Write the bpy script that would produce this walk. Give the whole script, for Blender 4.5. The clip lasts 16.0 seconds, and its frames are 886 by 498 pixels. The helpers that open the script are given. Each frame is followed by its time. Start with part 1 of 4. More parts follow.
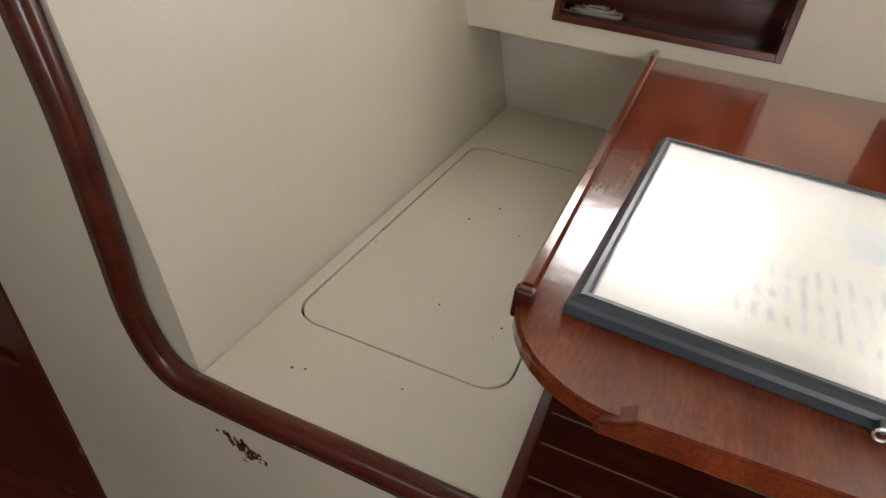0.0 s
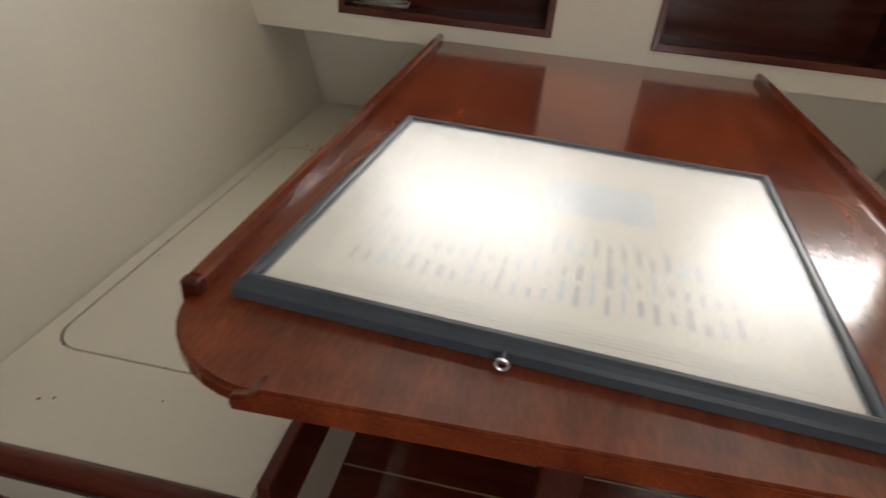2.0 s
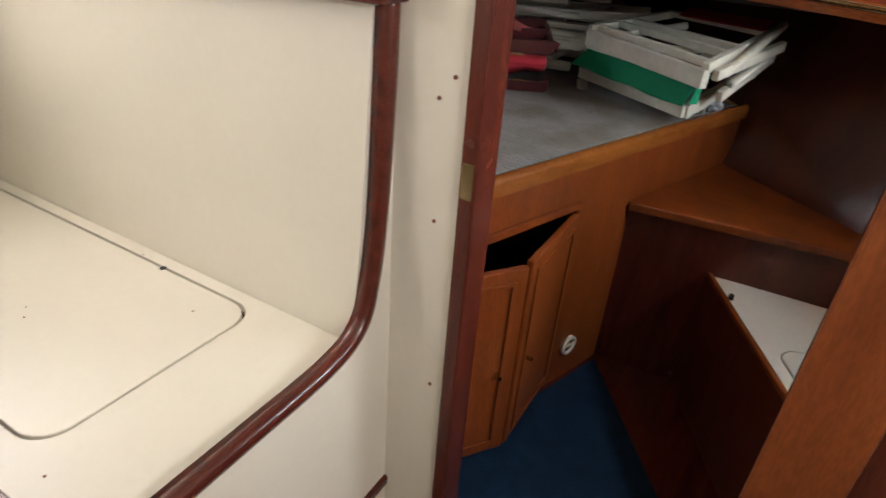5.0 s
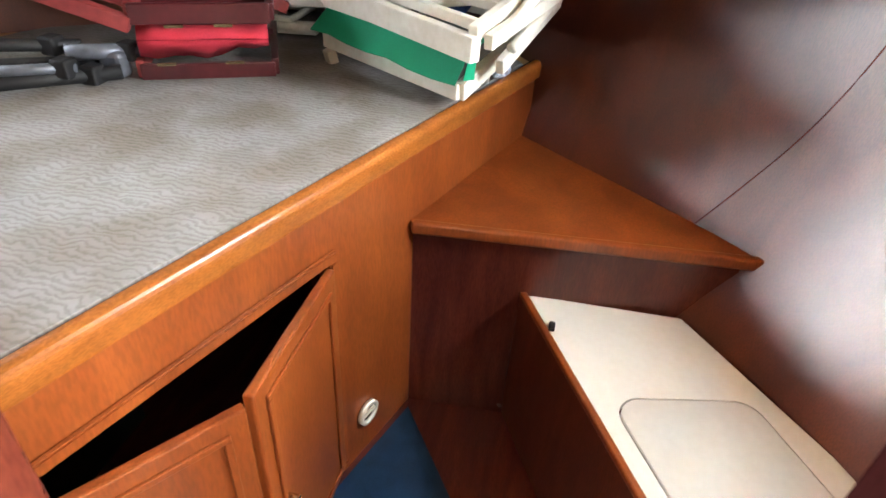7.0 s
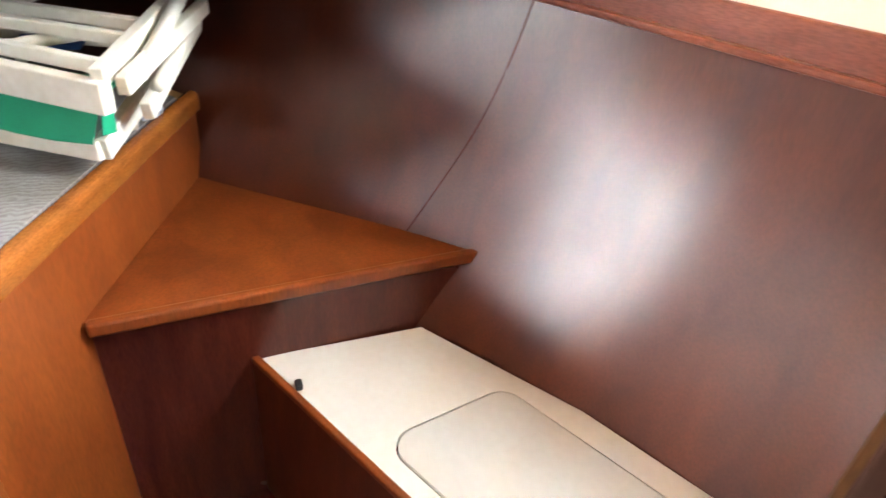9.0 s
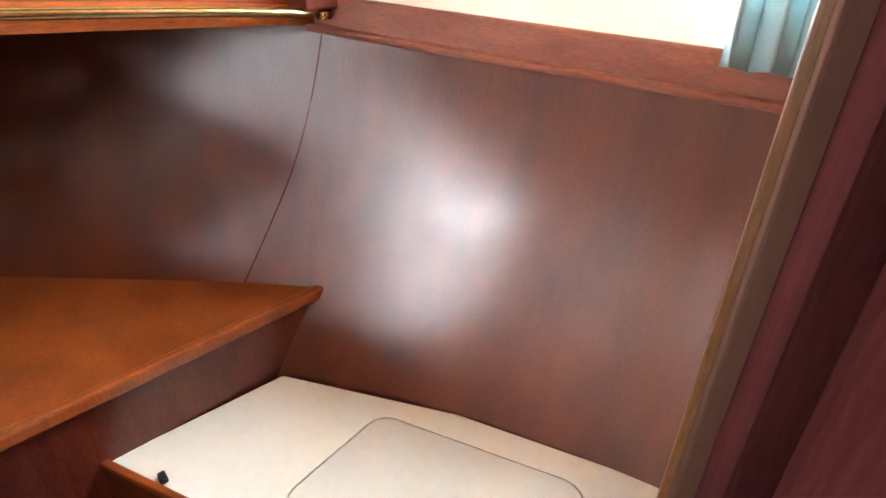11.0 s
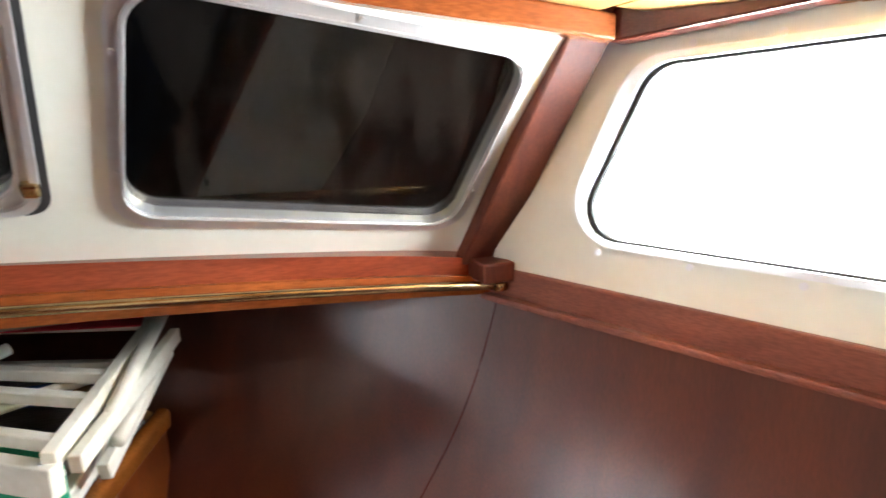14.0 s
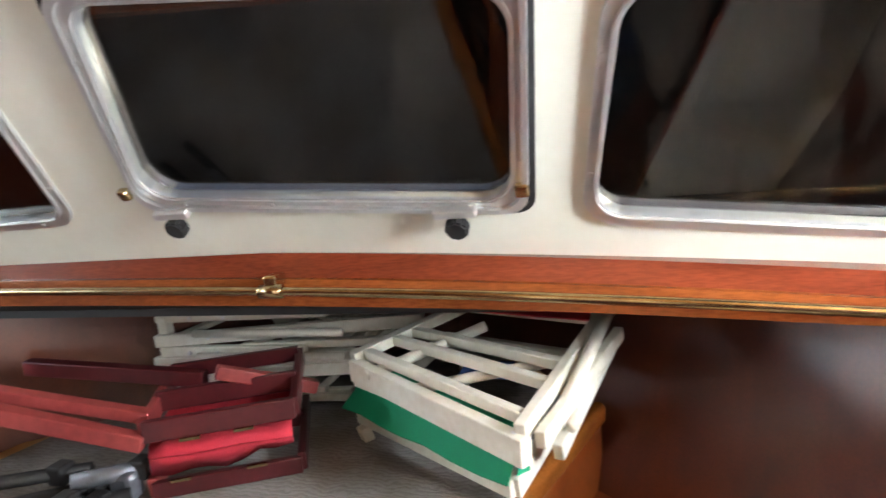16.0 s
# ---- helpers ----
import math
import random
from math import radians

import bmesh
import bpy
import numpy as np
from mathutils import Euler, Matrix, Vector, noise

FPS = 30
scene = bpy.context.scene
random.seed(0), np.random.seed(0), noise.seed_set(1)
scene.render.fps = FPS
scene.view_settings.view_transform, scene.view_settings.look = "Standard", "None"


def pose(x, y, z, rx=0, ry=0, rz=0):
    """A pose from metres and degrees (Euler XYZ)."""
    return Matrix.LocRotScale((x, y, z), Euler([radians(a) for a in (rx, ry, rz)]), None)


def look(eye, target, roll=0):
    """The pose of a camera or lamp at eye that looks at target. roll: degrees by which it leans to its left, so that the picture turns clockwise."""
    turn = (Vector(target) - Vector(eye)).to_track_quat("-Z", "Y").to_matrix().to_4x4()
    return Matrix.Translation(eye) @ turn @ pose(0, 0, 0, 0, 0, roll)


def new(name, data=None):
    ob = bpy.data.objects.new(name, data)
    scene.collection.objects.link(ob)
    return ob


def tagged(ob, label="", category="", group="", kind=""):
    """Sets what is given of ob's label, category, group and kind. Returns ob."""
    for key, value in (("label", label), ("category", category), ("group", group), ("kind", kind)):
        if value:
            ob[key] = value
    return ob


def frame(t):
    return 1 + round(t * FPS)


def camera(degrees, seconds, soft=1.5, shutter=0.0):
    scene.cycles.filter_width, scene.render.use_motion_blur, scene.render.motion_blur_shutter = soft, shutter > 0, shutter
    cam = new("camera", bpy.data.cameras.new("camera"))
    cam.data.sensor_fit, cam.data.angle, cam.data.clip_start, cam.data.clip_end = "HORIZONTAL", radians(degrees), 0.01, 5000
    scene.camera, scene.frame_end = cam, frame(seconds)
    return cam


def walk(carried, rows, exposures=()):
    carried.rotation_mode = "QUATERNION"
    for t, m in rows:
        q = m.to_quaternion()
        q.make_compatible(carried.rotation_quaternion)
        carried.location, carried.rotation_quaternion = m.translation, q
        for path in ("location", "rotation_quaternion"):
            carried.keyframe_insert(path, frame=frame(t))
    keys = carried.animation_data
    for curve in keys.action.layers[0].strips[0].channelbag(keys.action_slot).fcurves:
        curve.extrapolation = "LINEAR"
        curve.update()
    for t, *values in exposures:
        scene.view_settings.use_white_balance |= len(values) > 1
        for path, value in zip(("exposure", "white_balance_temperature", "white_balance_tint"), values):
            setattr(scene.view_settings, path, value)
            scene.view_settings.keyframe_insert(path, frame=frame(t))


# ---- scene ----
cam = camera(73.76, 16.0, shutter=0.3)
PATH = [
    (0, pose(-0.348, -0.489, 1.313, 57.30, -6.15, 23.34)),
    (0.5, pose(-0.347, -0.485, 1.313, 57.27, -6.16, 23.31)),
    (1, pose(-0.301, -0.471, 1.316, 57.37, -6.11, 22.82)),
    (1.5, pose(-0.214, -0.452, 1.324, 57.76, -5.33, 19.25)),
    (2, pose(-0.108, -0.434, 1.323, 58.31, -4.45, 11.38)),
    (2.5, pose(-0.000, -0.427, 1.320, 58.95, -4.46, 2.31)),
    (3, pose(0.062, -0.408, 1.330, 59.36, -5.20, -11.09)),
    (3.5, pose(0.098, -0.440, 1.325, 60.68, -4.83, -29.53)),
    (4, pose(0.179, -0.499, 1.314, 61.45, -5.35, -43.11)),
    (4.5, pose(0.247, -0.532, 1.301, 61.10, -5.03, -51.13)),
    (5, pose(0.300, -0.540, 1.315, 60.34, -3.88, -59.20)),
    (5.2, pose(0.310, -0.543, 1.315, 60.27, -3.38, -62.42)),
    (7.3, pose(0.953, -0.510, 1.287, 56.62, -3.83, -78.81)),
    (7.5, pose(0.945, -0.503, 1.265, 58.78, -3.92, -79.86)),
    (8, pose(1.056, -0.535, 1.275, 57.90, -3.60, -84.94)),
    (8.3, pose(1.092, -0.532, 1.253, 57.69, -4.32, -90.39)),
    (8.5, pose(1.091, -0.521, 1.267, 57.17, -4.67, -95.30)),
    (9, pose(1.071, -0.514, 1.290, 58.00, -4.47, -109.07)),
    (9.2, pose(1.059, -0.528, 1.301, 57.78, -3.40, -113.44)),
    (11.3, pose(1.089, -0.526, 1.357, 60.42, -1.78, -129.37)),
    (11.5, pose(1.087, -0.525, 1.369, 62.72, -2.32, -129.29)),
    (12, pose(1.088, -0.584, 1.401, 68.43, -2.41, -126.49)),
    (12.5, pose(1.088, -0.589, 1.418, 73.22, -2.56, -125.88)),
    (13, pose(1.093, -0.596, 1.427, 76.93, -2.54, -124.24)),
    (13.5, pose(1.125, -0.577, 1.443, 77.51, -1.22, -121.18)),
    (14, pose(1.158, -0.576, 1.457, 77.86, 1.16, -112.12)),
    (14.5, pose(1.164, -0.562, 1.459, 78.63, 2.98, -102.05)),
    (15, pose(1.175, -0.538, 1.460, 79.39, 4.29, -93.33)),
    (15.5, pose(1.195, -0.518, 1.455, 79.97, 5.16, -84.95)),
    (16, pose(1.204, -0.498, 1.450, 80.51, 5.37, -74.04)),
]
walk(cam, PATH, [(0, -0.35), (2.0, -0.75), (3.5, -0.55), (4.2, 0.0), (5.2, 0.55), (7.3, 2.4), (9.2, 2.4), (11.3, 2.4), (12.5, 2.05), (13.5, 1.7), (14.2, 1.7), (16, 2.1)])

# ---- light ----
world = bpy.data.worlds.new("sky")
scene.world = world
world.use_nodes = True
wn = world.node_tree.nodes
sky = wn.new("ShaderNodeTexSky")
sky.sky_type = 'NISHITA'
sky.sun_disc = False
sky.sun_elevation, sky.sun_rotation = radians(40), radians(200)
wn["Background"].inputs["Strength"].default_value = 0.1
world.node_tree.links.new(sky.outputs[0], wn["Background"].inputs[0])
sun = new("sun", bpy.data.lights.new("sun", 'SUN'))
sun.data.energy, sun.data.angle, sun.data.color = 1.0, radians(12), (1.0, 0.96, 0.9)
sun.matrix_world = look((3, -6, 6), (0, 0, 0))


def window_light(name, at, towards, w, h, power, color=(1.0, 0.955, 0.93), spread=180):
    ob = new(name, bpy.data.lights.new(name, 'AREA'))
    ob.data.shape, ob.data.size, ob.data.size_y = 'RECTANGLE', w, h
    ob.data.energy, ob.data.color, ob.data.spread = power, color, radians(spread)
    ob.matrix_world = look(at, towards)
    return ob


window_light("daylight_port", (0.72, 1.38, 1.58), (0.72, 0.3, 1.4), 0.6, 0.36, 15)
window_light("daylight_port", (-0.28, 1.38, 1.58), (-0.28, 0.3, 1.4), 0.7, 0.36, 13)
window_light("daylight_starboard", (0.35, -1.64, 1.5), (0.35, 0, 1.1), 0.7, 0.34, 13)
window_light("daylight_starboard", (-0.75, -1.64, 1.5), (-0.75, 0, 1.1), 0.7, 0.34, 2)
window_light("daylight_wheelhouse", (1.715, 1.65, 1.41), (1.45, -1.1, 0.9), 0.52, 0.27, 1.35, (0.88, 0.95, 1.0))
# added narrow beam, no separate source: raises the highlight on the starboard hull
window_light("daylight_wheelhouse", (1.70, 1.66, 1.42), (1.52, -1.30, 0.66), 0.42, 0.24, 0.62, (0.97, 0.98, 1.0), 42)
window_light("daylight_wheelhouse", (1.715, -1.40, 1.41), (1.36, -0.45, 1.30), 0.52, 0.27, 8.4, (0.90, 0.96, 1.0))


# ---- materials ----
def mat(name, base, rough=0.5, second=None, scale=8.0, bump=0.0, metal=0.0, coat=0.0, stretch=(1, 1, 1), spread=0.5, fine=60.0, spec=0.5):
    m = bpy.data.materials.new(name)
    m.use_nodes = True
    n, l = m.node_tree.nodes, m.node_tree.links
    b = n["Principled BSDF"]
    b.inputs["Metallic"].default_value = metal
    b.inputs["Specular IOR Level"].default_value = spec
    b.inputs["Coat Weight"].default_value = coat
    b.inputs["Coat Roughness"].default_value = 0.06
    co = n.new("ShaderNodeTexCoord")
    mp = n.new("ShaderNodeMapping")
    mp.inputs["Scale"].default_value = stretch
    l.new(co.outputs["Object"], mp.inputs["Vector"])
    big, small = n.new("ShaderNodeTexNoise"), n.new("ShaderNodeTexNoise")
    big.inputs["Scale"].default_value, big.inputs["Detail"].default_value = scale, 2
    small.inputs["Scale"].default_value, small.inputs["Detail"].default_value = fine, 3
    for t in (big, small):
        l.new(mp.outputs[0], t.inputs["Vector"])
    mixf = n.new("ShaderNodeMath")
    mixf.operation = 'MULTIPLY_ADD'
    mixf.inputs[1].default_value = 0.4
    l.new(small.outputs["Fac"], mixf.inputs[0])
    half = n.new("ShaderNodeMath")
    half.operation = 'MULTIPLY'
    half.inputs[1].default_value = 0.6
    l.new(big.outputs["Fac"], half.inputs[0])
    l.new(half.outputs[0], mixf.inputs[2])
    ramp = n.new("ShaderNodeValToRGB")
    second = second or tuple(c * 0.9 for c in base)
    ramp.color_ramp.elements[0].position, ramp.color_ramp.elements[1].position = 0.5 - spread * 0.3, 0.5 + spread * 0.3
    ramp.color_ramp.elements[0].color, ramp.color_ramp.elements[1].color = (*second, 1), (*base, 1)
    l.new(mixf.outputs[0], ramp.inputs[0])
    l.new(ramp.outputs[0], b.inputs["Base Color"])
    rr = n.new("ShaderNodeMapRange")
    rr.inputs["To Min"].default_value, rr.inputs["To Max"].default_value = max(0.02, rough * 0.92), min(1, rough * 1.1)
    l.new(big.outputs["Fac"], rr.inputs["Value"])
    l.new(rr.outputs[0], b.inputs["Roughness"])
    if bump:
        bp = n.new("ShaderNodeBump")
        bp.inputs["Strength"].default_value, bp.inputs["Distance"].default_value = bump, 0.002
        l.new(small.outputs["Fac"], bp.inputs["Height"])
        l.new(bp.outputs[0], b.inputs["Normal"])
    return m


def wood(name, light, dark, grain=(1, 8, 8), rough=0.3, spec=0.5, figure=3.0, wear=0.0, ripple=0.06, coat=0.0):
    """Varnished wood: long figure, fine pores along the grain, an uneven varnish skin and, if worn, scuffed patches."""
    m = bpy.data.materials.new(name)
    m.use_nodes = True
    n, l = m.node_tree.nodes, m.node_tree.links
    b = n["Principled BSDF"]
    b.inputs["Specular IOR Level"].default_value = spec
    b.inputs["Coat Weight"].default_value, b.inputs["Coat Roughness"].default_value = coat, 0.08
    co, mp = n.new("ShaderNodeTexCoord"), n.new("ShaderNodeMapping")
    mp.inputs["Scale"].default_value = grain
    l.new(co.outputs["Object"], mp.inputs["Vector"])

    def field(scale, detail, distortion=0.0, stretched=True):
        t = n.new("ShaderNodeTexNoise")
        t.inputs["Scale"].default_value, t.inputs["Detail"].default_value, t.inputs["Distortion"].default_value = scale, detail, distortion
        l.new(mp.outputs[0] if stretched else co.outputs["Object"], t.inputs["Vector"])
        return t.outputs["Fac"]

    def ramp(fac, a, c, p, q):
        t = n.new("ShaderNodeValToRGB")
        e = t.color_ramp.elements
        e[0].position, e[1].position, e[0].color, e[1].color = p, q, (*a, 1), (*c, 1)
        l.new(fac, t.inputs[0])
        return t.outputs[0]

    def mix(kind, fac, a, c):
        t = n.new("ShaderNodeMix")
        t.data_type, t.blend_type = 'RGBA', kind
        for key, v in ((0, fac), (6, a), (7, c)):
            if isinstance(v, (int, float)):
                t.inputs[key].default_value = v
            else:
                l.new(v, t.inputs[key])
        return t.outputs[2]
    long_figure, pores, skin = field(figure, 3, 0.8), field(55, 3), field(7, 2, 0.0, False)
    colour = ramp(long_figure, dark, light, 0.33, 0.68)
    colour = mix('MULTIPLY', 0.55, colour, ramp(pores, (0.62, 0.55, 0.5), (1.12, 1.1, 1.08), 0.35, 0.62))
    colour = mix('MULTIPLY', 0.3, colour, ramp(skin, (0.8, 0.78, 0.76), (1.1, 1.1, 1.1), 0.2, 0.8))
    shine = n.new("ShaderNodeMapRange")
    shine.inputs["To Min"].default_value, shine.inputs["To Max"].default_value = rough * 0.9, min(1.0, rough * 1.12)
    l.new(skin, shine.inputs["Value"])
    gloss = shine.outputs[0]
    height = field(24, 2, 0.0, False)
    if wear:
        patch, flecks = ramp(field(4.2, 3, 0.5, False), (0, 0, 0), (1, 1, 1), 0.58, 0.72), field(34, 5, 1.2, False)
        scuff = mix('MULTIPLY', 1.0, patch, ramp(flecks, (0, 0, 0), (1, 1, 1), 0.52, 0.60))
        pale = mix('MIX', 0.04, colour, ramp(pores, (0.40, 0.16, 0.075), (0.52, 0.24, 0.13), 0.3, 0.7))
        t = n.new("ShaderNodeMix")
        t.data_type = 'FLOAT'
        t.inputs[3].default_value = 0.26
        l.new(scuff, t.inputs[0]), l.new(gloss, t.inputs[2])
        gloss = t.outputs[0]
        colour = mix('MIX', scuff, colour, pale)
        height = mix('ADD', wear, height, scuff)
    bp = n.new("ShaderNodeBump")
    bp.inputs["Strength"].default_value, bp.inputs["Distance"].default_value = ripple, 0.004
    l.new(height, bp.inputs["Height"])
    l.new(bp.outputs[0], b.inputs["Normal"]), l.new(bp.outputs[0], b.inputs["Coat Normal"])
    l.new(colour, b.inputs["Base Color"]), l.new(gloss, b.inputs["Roughness"])
    return m


def ribbed_carpet(name, light, dark):
    """Worn looped carpet with wavering ribs about a centimetre apart."""
    m = bpy.data.materials.new(name)
    m.use_nodes = True
    n, l = m.node_tree.nodes, m.node_tree.links
    b = n["Principled BSDF"]
    b.inputs["Roughness"].default_value, b.inputs["Specular IOR Level"].default_value = 0.95, 0.1
    co, rib, soil, tuft = n.new("ShaderNodeTexCoord"), n.new("ShaderNodeTexWave"), n.new("ShaderNodeTexNoise"), n.new("ShaderNodeTexNoise")
    rib.bands_direction = 'X'
    for key, v in (("Scale", 24), ("Distortion", 13.0), ("Detail", 3.0), ("Detail Scale", 0.9), ("Detail Roughness", 0.6)):
        rib.inputs[key].default_value = v
    soil.inputs["Scale"].default_value, soil.inputs["Detail"].default_value = 6, 4
    tuft.inputs["Scale"].default_value, tuft.inputs["Detail"].default_value = 160, 2
    for t in (rib, soil, tuft):
        l.new(co.outputs["Object"], t.inputs["Vector"])
    add = n.new("ShaderNodeMath")
    add.operation = 'MULTIPLY_ADD'
    add.inputs[1].default_value = 0.7
    l.new(tuft.outputs["Fac"], add.inputs[0]), l.new(rib.outputs["Fac"], add.inputs[2])
    ra = n.new("ShaderNodeValToRGB")
    ra.color_ramp.elements[0].color, ra.color_ramp.elements[1].color = (*dark, 1), (*light, 1)
    ra.color_ramp.elements[0].position, ra.color_ramp.elements[1].position = 0.2, 0.95
    l.new(add.outputs[0], ra.inputs[0])
    rs = n.new("ShaderNodeValToRGB")
    rs.color_ramp.elements[0].color, rs.color_ramp.elements[1].color = (0.74, 0.68, 0.6, 1), (1.0, 1.0, 1.0, 1)
    rs.color_ramp.elements[0].position, rs.color_ramp.elements[1].position = 0.36, 0.58
    l.new(soil.outputs["Fac"], rs.inputs[0])
    mx = n.new("ShaderNodeMix")
    mx.data_type, mx.blend_type = 'RGBA', 'MULTIPLY'
    mx.inputs[0].default_value = 1.0
    l.new(ra.outputs[0], mx.inputs[6]), l.new(rs.outputs[0], mx.inputs[7])
    bp = n.new("ShaderNodeBump")
    bp.inputs["Strength"].default_value, bp.inputs["Distance"].default_value = 0.35, 0.003
    l.new(add.outputs[0], bp.inputs["Height"])
    l.new(bp.outputs[0], b.inputs["Normal"]), l.new(mx.outputs[2], b.inputs["Base Color"])
    return m


def glow(name, color, strength):
    m = bpy.data.materials.new(name)
    m.use_nodes = True
    n = m.node_tree.nodes
    b = n["Principled BSDF"]
    b.inputs["Base Color"].default_value = (*color, 1)
    b.inputs["Emission Color"].default_value = (*color, 1)
    b.inputs["Emission Strength"].default_value = strength
    return m


def glass(name, tint=(1, 1, 1), rough=0.0):
    m = bpy.data.materials.new(name)
    m.use_nodes = True
    b = m.node_tree.nodes["Principled BSDF"]
    b.inputs["Base Color"].default_value = (*tint, 1)
    b.inputs["Transmission Weight"].default_value, b.inputs["Roughness"].default_value, b.inputs["IOR"].default_value = 1.0, rough, 1.45
    return m


def thin_cloth(name, color):
    """Light cloth that lets half of the daylight through."""
    m = mat(name, color, 0.9, tuple(c * 0.85 for c in color), 14, 0.3, fine=200)
    n, l = m.node_tree.nodes, m.node_tree.links
    through_light, blend = n.new("ShaderNodeBsdfTranslucent"), n.new("ShaderNodeMixShader")
    through_light.inputs["Color"].default_value = (*color, 1)
    blend.inputs[0].default_value = 0.25
    l.new(n["Principled BSDF"].outputs[0], blend.inputs[1]), l.new(through_light.outputs[0], blend.inputs[2])
    l.new(blend.outputs[0], n["Material Output"].inputs["Surface"])
    return m


def smeared_glass(name, tint):
    """Dark glass with a film of dust, thicker in smears."""
    m = glass(name, tint)
    n, l = m.node_tree.nodes, m.node_tree.links
    dust, blend, smear, r = n.new("ShaderNodeBsdfDiffuse"), n.new("ShaderNodeMixShader"), n.new("ShaderNodeTexNoise"), n.new("ShaderNodeMapRange")
    co, mp = n.new("ShaderNodeTexCoord"), n.new("ShaderNodeMapping")
    mp.inputs["Scale"].default_value = (1, 2.2, 1)
    dust.inputs["Color"].default_value = (0.55, 0.46, 0.38, 1)
    smear.inputs["Scale"].default_value, smear.inputs["Detail"].default_value, smear.inputs["Distortion"].default_value = 5, 6, 0.8
    for key, v in (("From Min", 0.45), ("From Max", 0.75), ("To Min", 0.001), ("To Max", 0.02)):
        r.inputs[key].default_value = v
    l.new(co.outputs["Object"], mp.inputs["Vector"]), l.new(mp.outputs[0], smear.inputs["Vector"])
    l.new(smear.outputs["Fac"], r.inputs["Value"]), l.new(r.outputs[0], blend.inputs[0])
    l.new(n["Principled BSDF"].outputs[0], blend.inputs[1]), l.new(dust.outputs[0], blend.inputs[2])
    l.new(blend.outputs[0], n["Material Output"].inputs["Surface"])
    return m


CREAM = mat("cream_paint", (0.75, 0.70, 0.605), 0.38, (0.70, 0.65, 0.55), 3, 0.05, spread=0.8)
WHITE_PAINT = mat("white_paint", (0.775, 0.785, 0.705), 0.36, (0.74, 0.745, 0.655), 3, 0.02)
MAHOG = wood("mahogany", (0.12, 0.023, 0.013), (0.07, 0.013, 0.008), (1, 8, 8), 0.24, 0.5, 3.0, 0, 0.02)
MAHOG_Y = wood("mahogany_lengthwise", (0.11, 0.021, 0.012), (0.065, 0.012, 0.008), (8, 1, 8), 0.24, 0.5, 3.0, 0, 0.02)
MAHOG_Z = wood("mahogany_upright", (0.115, 0.024, 0.014), (0.075, 0.015, 0.009), (8, 8, 1), 0.26, 0.5, 3.0, 0, 0.02)
TABLE_WOOD = wood("table_veneer", (0.27, 0.058, 0.02), (0.14, 0.026, 0.011), (5, 1, 5), 0.15, 0.5, 2.6, 0.12, 0.10, 0.4)
ORANGE = wood("varnished_ply", (0.27, 0.068, 0.015), (0.18, 0.041, 0.010), (4, 4, 0.8), 0.3, 0.5, 2.2, 0, 0.008)
ORANGE_Y = wood("varnished_ply_across", (0.33, 0.095, 0.024), (0.24, 0.06, 0.016), (6, 1, 6), 0.25, 0.5)
ORANGE_Z = wood("varnished_ply_upright", (0.25, 0.07, 0.02), (0.17, 0.043, 0.013), (6, 6, 1), 0.3, 0.5, 3.0, 0, 0.01)
DARK_PLY = wood("red_brown_ply", (0.13, 0.034, 0.018), (0.08, 0.019, 0.011), (6, 6, 1), 0.42, 0.25)
HULL_WOOD = wood("hull_veneer", (0.13, 0.031, 0.012), (0.078, 0.0165, 0.008), (7, 7, 0.7), 0.32, 0.7, 1.4, 0, 0.006)
FASCIA = wood("red_varnished_board", (0.25, 0.052, 0.022), (0.17, 0.031, 0.014), (8, 1, 8), 0.25, 0.5, 3.0, 0, 0.01)
SIDE_BOARD = wood("faded_mahogany", (0.26, 0.085, 0.05), (0.18, 0.052, 0.032), (1.5, 2, 8), 0.35, 0.5, 3.0, 0, 0.01)
YELLOW_WOOD = mat("light_oak", (0.5, 0.27, 0.08), 0.4, (0.42, 0.2, 0.06), 4, 0.05, stretch=(1, 5, 5))
CARPET = ribbed_carpet("ribbed_carpet", (0.27, 0.265, 0.265), (0.195, 0.188, 0.182))
BLUE = mat("blue_carpet", (0.012, 0.034, 0.075), 0.95, (0.007, 0.02, 0.045), 20, 0.8, fine=300, spec=0.1)
LAMINATE = mat("white_laminate", (0.74, 0.73, 0.68), 0.35, (0.68, 0.66, 0.6), 4)
GREY_LAM = mat("grey_laminate", (0.62, 0.61, 0.57), 0.32, (0.56, 0.55, 0.51), 4)
ALU = mat("aluminium", (0.8, 0.81, 0.82), 0.34, (0.7, 0.71, 0.72), 12, 0.03, metal=0.85)
BRASS = mat("brass", (0.6, 0.47, 0.26), 0.22, (0.42, 0.3, 0.15), 20, 0.03, metal=1.0)
# real rubber and plastic, and black put where only shade would be
BLACK = mat("black_rubber_and_shade", (0.012, 0.012, 0.013), 0.6)
FRAME_GREY = mat("slate_frame", (0.07, 0.085, 0.105), 0.3, (0.05, 0.062, 0.08), 10)
PAPER = mat("chart_paper", (0.82, 0.79, 0.68), 0.8, (0.76, 0.72, 0.6), 2)
INK = mat("faded_ink", (0.58, 0.58, 0.55), 0.8)
BLUE_INK = mat("faded_blue_ink", (0.66, 0.72, 0.72), 0.8)
SCUFF = mat("bare_scuffed_wood", (0.2, 0.07, 0.045), 0.8, (0.13, 0.04, 0.025), 40)
GLASS = glass("clear_glass")
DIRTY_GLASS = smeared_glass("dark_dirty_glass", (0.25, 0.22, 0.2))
ETCHED = glass("etched_picture_glass", rough=0.27)
CHAIR_WHITE = mat("worn_white_paint", (0.8, 0.785, 0.71), 0.42, (0.66, 0.63, 0.53), 9, 0.12, spread=0.5)
